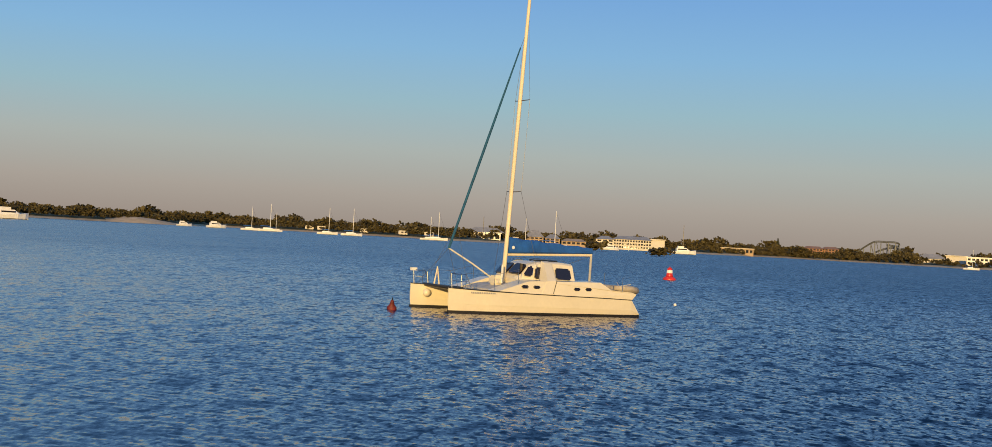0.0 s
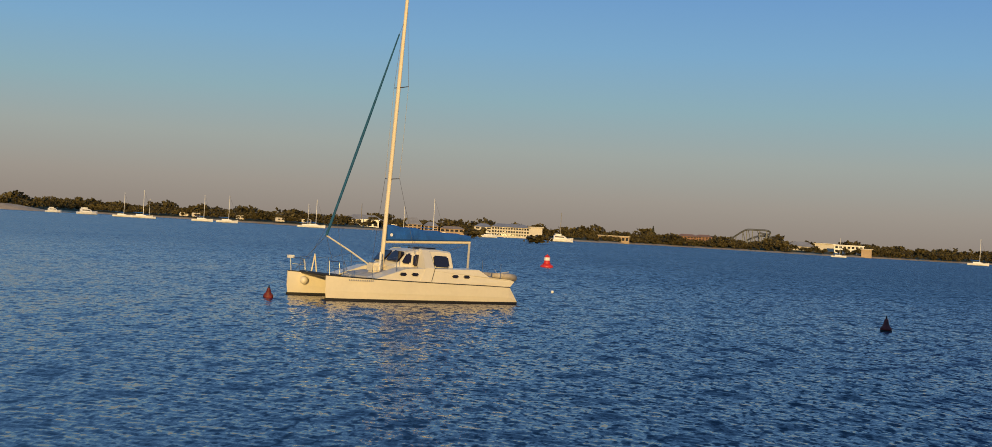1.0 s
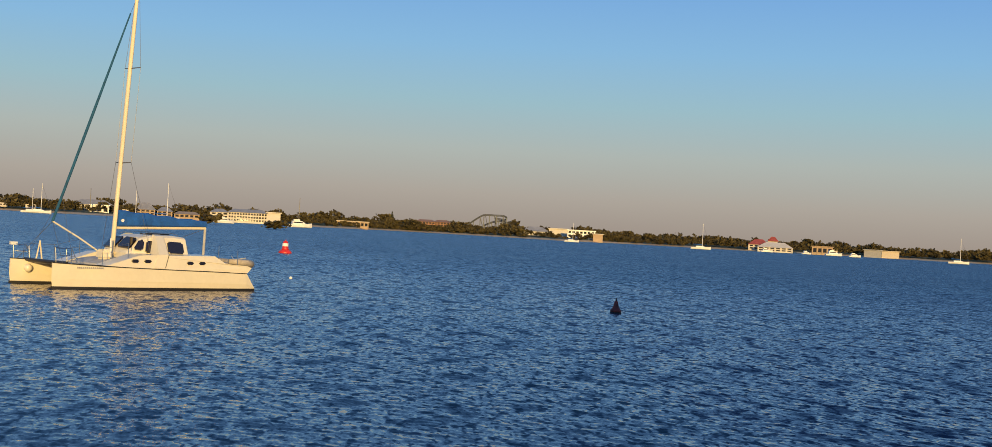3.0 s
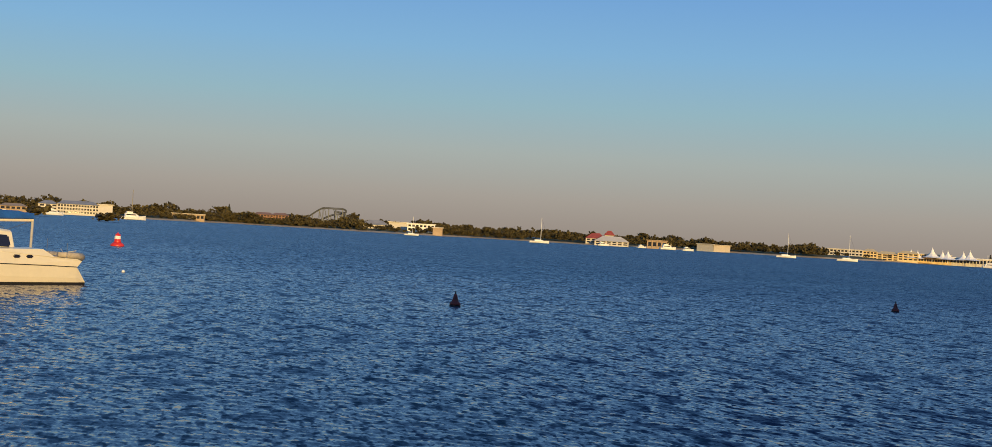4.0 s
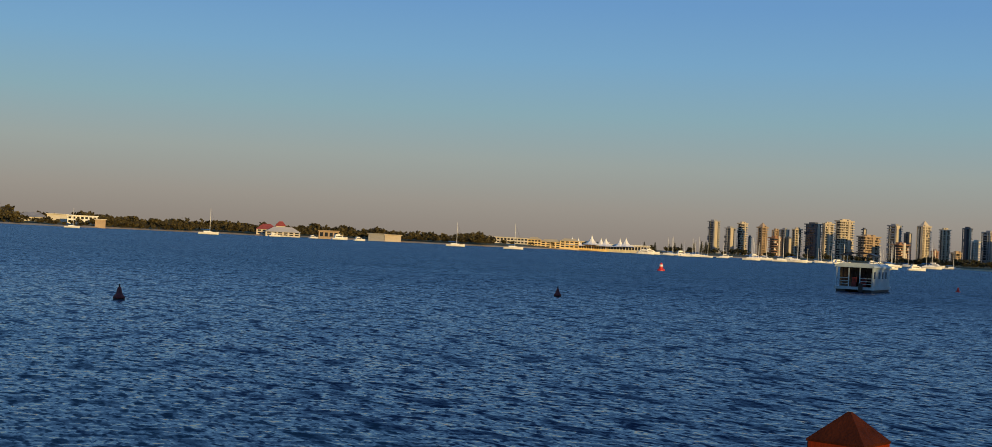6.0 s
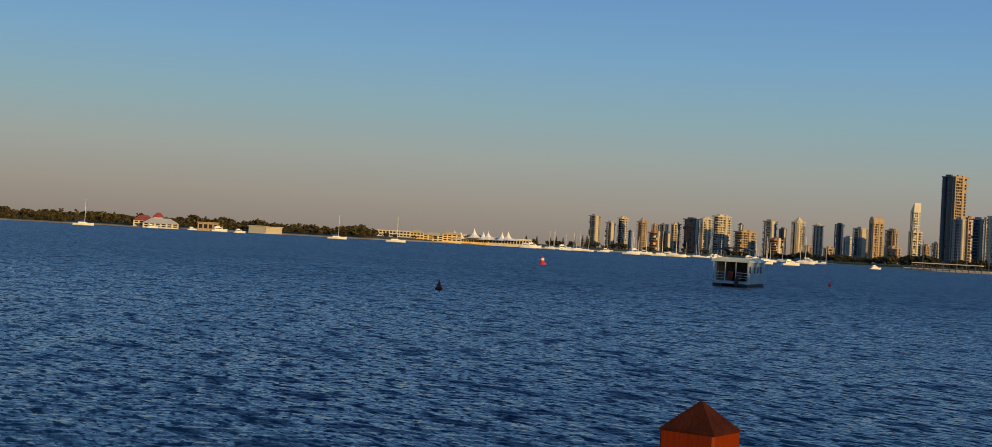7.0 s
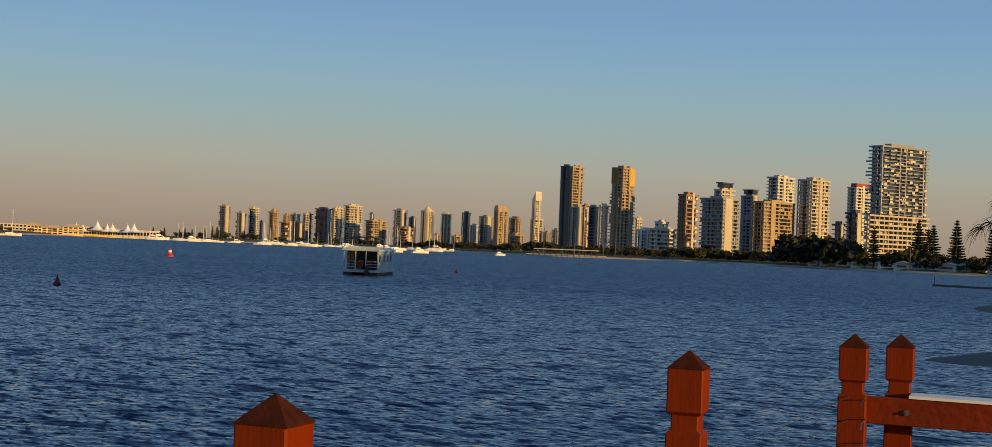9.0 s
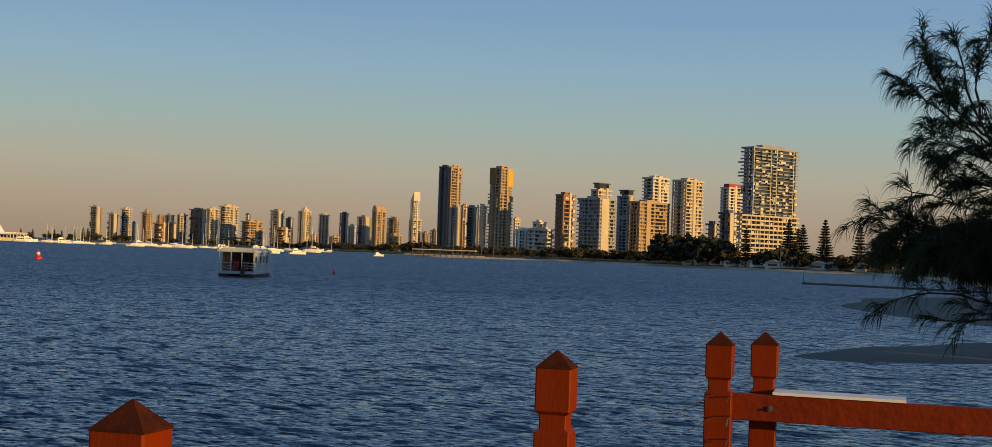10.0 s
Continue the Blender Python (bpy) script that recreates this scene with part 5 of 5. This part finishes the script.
tower(-54.09, -54.99, 2.85, 1195, "cream", rho=0.45, floor=3.3, top="canopy")
tower(-55.19, -56.00, 2.62, 1300, "grey", rho=0.8, top="canopy")
tower(-55.67, -57.43, 2.38, 1220, "tan", rho=0.35, floor=3.3)
tower(-56.22, -57.37, 3.42, 1340, "pale", rho=0.5, floor=3.3)
tower(-57.48, -58.81, 3.35, 1240, "cream", rho=0.55, floor=3.2)
tower(-58.90, -59.44, 1.57, 1000, "dark", rho=0.8)
tower(-59.46, -60.37, 3.10, 1400, "pale", rho=0.5, top="red")
tower(-59.40, -60.20, 2.06, 1000, "dark", rho=0.7)
tower(-60.27, -62.65, 4.74, 940, "balc", rho=0.28, phi=40.0, floor=2.3)
tower(-60.20, -62.75, 2.00, 920, "base", rho=0.1, phi=40.0, floor=2.9, roof=False)


# ---- island shore buildings ----
block(7.58, 6.87, -0.18, 0.32, 800, PALE, GREYROOF, 'hotel_wing', 'pale three-storey hotel wing on the island shore', bays=3, storeys=3, pitch=2.0)
block(6.87, 5.29, -0.17, 0.36, 800, PALE, GREYROOF, 'hotel', 'three-storey cream hotel with upright fins and grey roof', bays=14, storeys=3, pitch=2.0)
block(5.29, 4.74, -0.17, 0.26, 800, PALE, PALE, 'hotel_annex', 'plain pale hotel end block')
block(13.01, 11.47, -0.13, 0.40, 800, PALE, GREYROOF, 'waterfront_hall', 'long low hall with a grey sheet roof', bays=10, storeys=2, pitch=3.0)
block(12.32, 11.63, -0.14, 0.17, 770, WHITE, WHITE, 'boat_shed', 'plain white waterfront boat shed', bays=3)
block(10.54, 9.82, -0.10, 0.40, 790, TAN, GREYROOF, 'gabled_house', 'tan house with a grey hipped roof', bays=4, storeys=2, pitch=4.0)
block(9.71, 9.13, -0.11, 0.26, 800, TAN, GREYROOF, 'gabled_house', 'tan house with a grey roof among trees', bays=3, storeys=2, pitch=2.5)
block(9.02, 8.04, -0.14, 0.12, 790, TAN, TAN, 'beach_kiosk', 'low tan kiosk at the shore', bays=5, pitch=1.5)
block(2.39, 1.10, -0.12, 0.09, 850, TAN, CONC, 'pavilion', 'long low open pavilion with a pale flat roof', bays=8)
block(-0.90, -1.69, 0.07, 0.36, 900, BRICK, BRICK, 'resort_block', 'orange-brown resort block among trees', bays=6, storeys=2, pitch=1.5)
block(-1.64, -2.31, 0.11, 0.37, 910, BRICK, BRICK, 'resort_block', 'orange-brown resort block among trees', bays=5, storeys=2, pitch=1.5)
block(-5.37, -6.49, 0.10, 0.31, 880, PALE, GREYROOF, 'marine_park_hall', 'pale wide-gabled hall above the trees', pitch=3.0)
block(-6.49, -7.26, 0.10, 0.23, 880, PALE, PALE, 'walkway_roof', 'long thin white walkway roof')
block(-7.28, -8.41, -0.05, 0.24, 850, WHITE, WHITE, 'white_terrace', 'white terraced building on the shore', bays=7, storeys=2)
block(-8.34, -8.75, -0.04, 0.07, 840, TAN, PALE, 'kiosk', 'small tan kiosk with a pale roof')
block(-14.79, -15.59, -0.12, 0.31, 880, PALE, REDROOF, 'yacht_club', 'white yacht club with red tiled roof', bays=4, storeys=2, pitch=3.5)
block(-15.17, -16.55, -0.21, 0.21, 870, PALE, PALE, 'club_terrace', 'white two-storey terrace with a wide gabled roof over the water', bays=6, storeys=2, pitch=3.2)
block(-15.57, -15.94, 0.21, 0.44, 900, PALE, REDROOF, 'club_turret', 'small turret with a red pyramid roof', pitch=3.0, depth=6.0)
block(-17.35, -18.15, -0.19, 0.13, 860, TAN, TAN, 'boat_store', 'small tan boat store', bays=4)
block(-19.40, -20.08, -0.13, 0.11, 930, GREYC, GREYC, 'storage_shed', 'plain grey storage shed behind the beach')
block(-20.09, -20.77, -0.12, 0.09, 930, CONC, CONC, 'storage_shed', 'plain cream storage shed behind the beach')
block(-26.09, -26.64, -0.16, 0.32, 1050, YELLOWR, YELLOWR, 'marina_apartments', 'yellow-cream four-storey waterfront apartments', bays=4, storeys=3, pitch=2.0)
block(-26.64, -27.46, -0.12, 0.25, 1050, YELLOWR, YELLOWR, 'marina_apartments', 'yellow-cream four-storey waterfront apartments', bays=4, storeys=3, pitch=2.0)
block(-27.46, -28.23, -0.07, 0.32, 1050, YELLOWR, YELLOWR, 'marina_apartments', 'yellow-cream four-storey waterfront apartments', bays=4, storeys=3, pitch=2.0)
block(-24.34, -26.08, -0.01, 0.23, 1250, PALE, PALE, 'far_terrace', 'distant pale low terrace', bays=12, storeys=2)
block(-28.24, -29.49, -0.09, 0.22, 1060, YELLOWR, PALE, 'marina_mall', 'long marina building under white tents', bays=12, storeys=2)
block(-29.44, -31.20, -0.09, 0.15, 1060, PALE, WHITE, 'marina_mall', 'long low marina building with a white flat roof', bays=14)


# ---- tents over the marina ----
tent(-27.95, 1055, 0.35, 1.1)
tent(-28.21, 1055, 0.32, 0.9)
tent(-28.77, 1055, 0.48, 1.1)
tent(-29.16, 1055, 0.37, 0.9)
tent(-29.36, 1055, 0.38, 1.1)
tent(-29.95, 1055, 0.39, 0.9)
tent(-30.20, 1055, 0.43, 1.1)


# ---- moored boats off the island ----
yacht(22.03, 640, -5, 0.85)
yacht(21.28, 640, -6, 0.98)
yacht(21.02, 640, 4, 0.68)
yacht(18.86, 640, -3, 0.94)
yacht(17.86, 640, 5, 0.98)
yacht(14.61, 640, 8, 0.85)
yacht(14.29, 640, -10, 1.02)
yacht(10.64, 560, 7, 0.88)
yacht(9.42, 560, -7, 1.16)
yacht(-7.45, 700, 11, 0.75)
yacht(-12.82, 700, 7, 1.0)
yacht(-23.04, 700, 3, 0.95)
yacht(-25.48, 700, 6, 1.0)
cruiser(31.44, 520, 19, 1.15)
cruiser(23.40, 700, 21, 0.9)
cruiser(24.69, 720, 20, 0.7)
cruiser(7.01, 650, 20, 0.8)
cruiser(3.94, 640, 12, 1.0)
cruiser(-15.52, 830, 19, 0.65)
cruiser(-18.20, 830, 20, 0.9)
cruiser(-19.03, 800, 26, 0.65)
cruiser(-17.12, 840, 29, 0.55)
mangrove(4.94, 420, 9.0, 3.4)
mangrove(7.49, 520, 10.0, 4.0)


# ---- boats off the city ----
cruiser(-40.32, 560, 20, 0.5)
cruiser(-40.94, 560, 24, 0.5)
cruiser(-41.92, 560, 22, 0.65)
cruiser(-45.28, 640, 30, 0.5)
yacht(-35.37, 800, -2, 1.0)
yacht(-36.60, 800, 7, 1.1)
yacht(-37.17, 800, -10, 1.3)
yacht(-40.88, 800, 15, 1.1)
yacht(-41.04, 800, 21, 0.9)
yacht(-42.44, 800, -5, 1.2)


# ---- pines ----
pine(0.12, 960, 12.0, 0)
pine(-63.75, 640, 23.0, 0)
pine(-62.87, 660, 21.0, 1)
pine(-62.31, 650, 22.9, 0)
pine(-65.13, 620, 21.1, 1)
pine(-65.92, 600, 19.7, 0)
pine(-60.58, 640, 18.5, 1)
pine(-62.67, 680, 20.3, 2)
pine(-31.99, 1200, 8.3, 1)
pine(-32.23, 1200, 9.6, 2)
pine(-32.51, 1210, 8.9, 1)
pine(-33.02, 1200, 10.0, 1)
pine(-33.34, 1190, 11.9, 2)
pine(-33.51, 1190, 11.6, 0)
pine(-33.64, 1190, 11.2, 2)
pine(-30.96, 1150, 8.9, 2)
pine(-31.41, 1150, 8.9, 2)


# ---- tree belts, left open in front of the buildings ----
woods(-29.5, -24.5, 10, 30, 5.0, 7.0, 7.0, "low trees along the broadwater shore", rows=1)
woods(-24.5, 50, 14, 60, 5.5, 9.0, 5.5, "belt of low coastal trees and scrub along the island shore", rows=3)
woods(-24.5, 50, 120, 220, 8.0, 11.5, 9.0, "taller woodland behind the island shore", rows=2)
woods(-12, 3, 8, 22, 3.0, 5.5, 4.0, "mangrove scrub at the water's edge", rows=2, z=0.6)
woods(-66, -41, 14, 55, 5.0, 9.5, 6.0, "dark park trees along the city waterfront", rows=3, leaf=PARKLEAF)
woods(-41, -30, 20, 50, 5.0, 9.0, 14.0, "trees behind the marina", rows=2, leaf=PARKLEAF)
woods(-66, -53, 22, 70, 8.0, 12.5, 9.0, "tall dark figs and pines in the waterfront park", rows=2, leaf=PARKLEAF)
woods(-59.4, -56.9, 12, 25, 17.0, 21.0, 6.0, "large dark spreading trees by the waterfront cabins", rows=2, leaf=PARKLEAF)
woods(-24.5, 45, 10, 20, 3.2, 4.8, 4.5, "low olive scrub behind the island beach", rows=2)
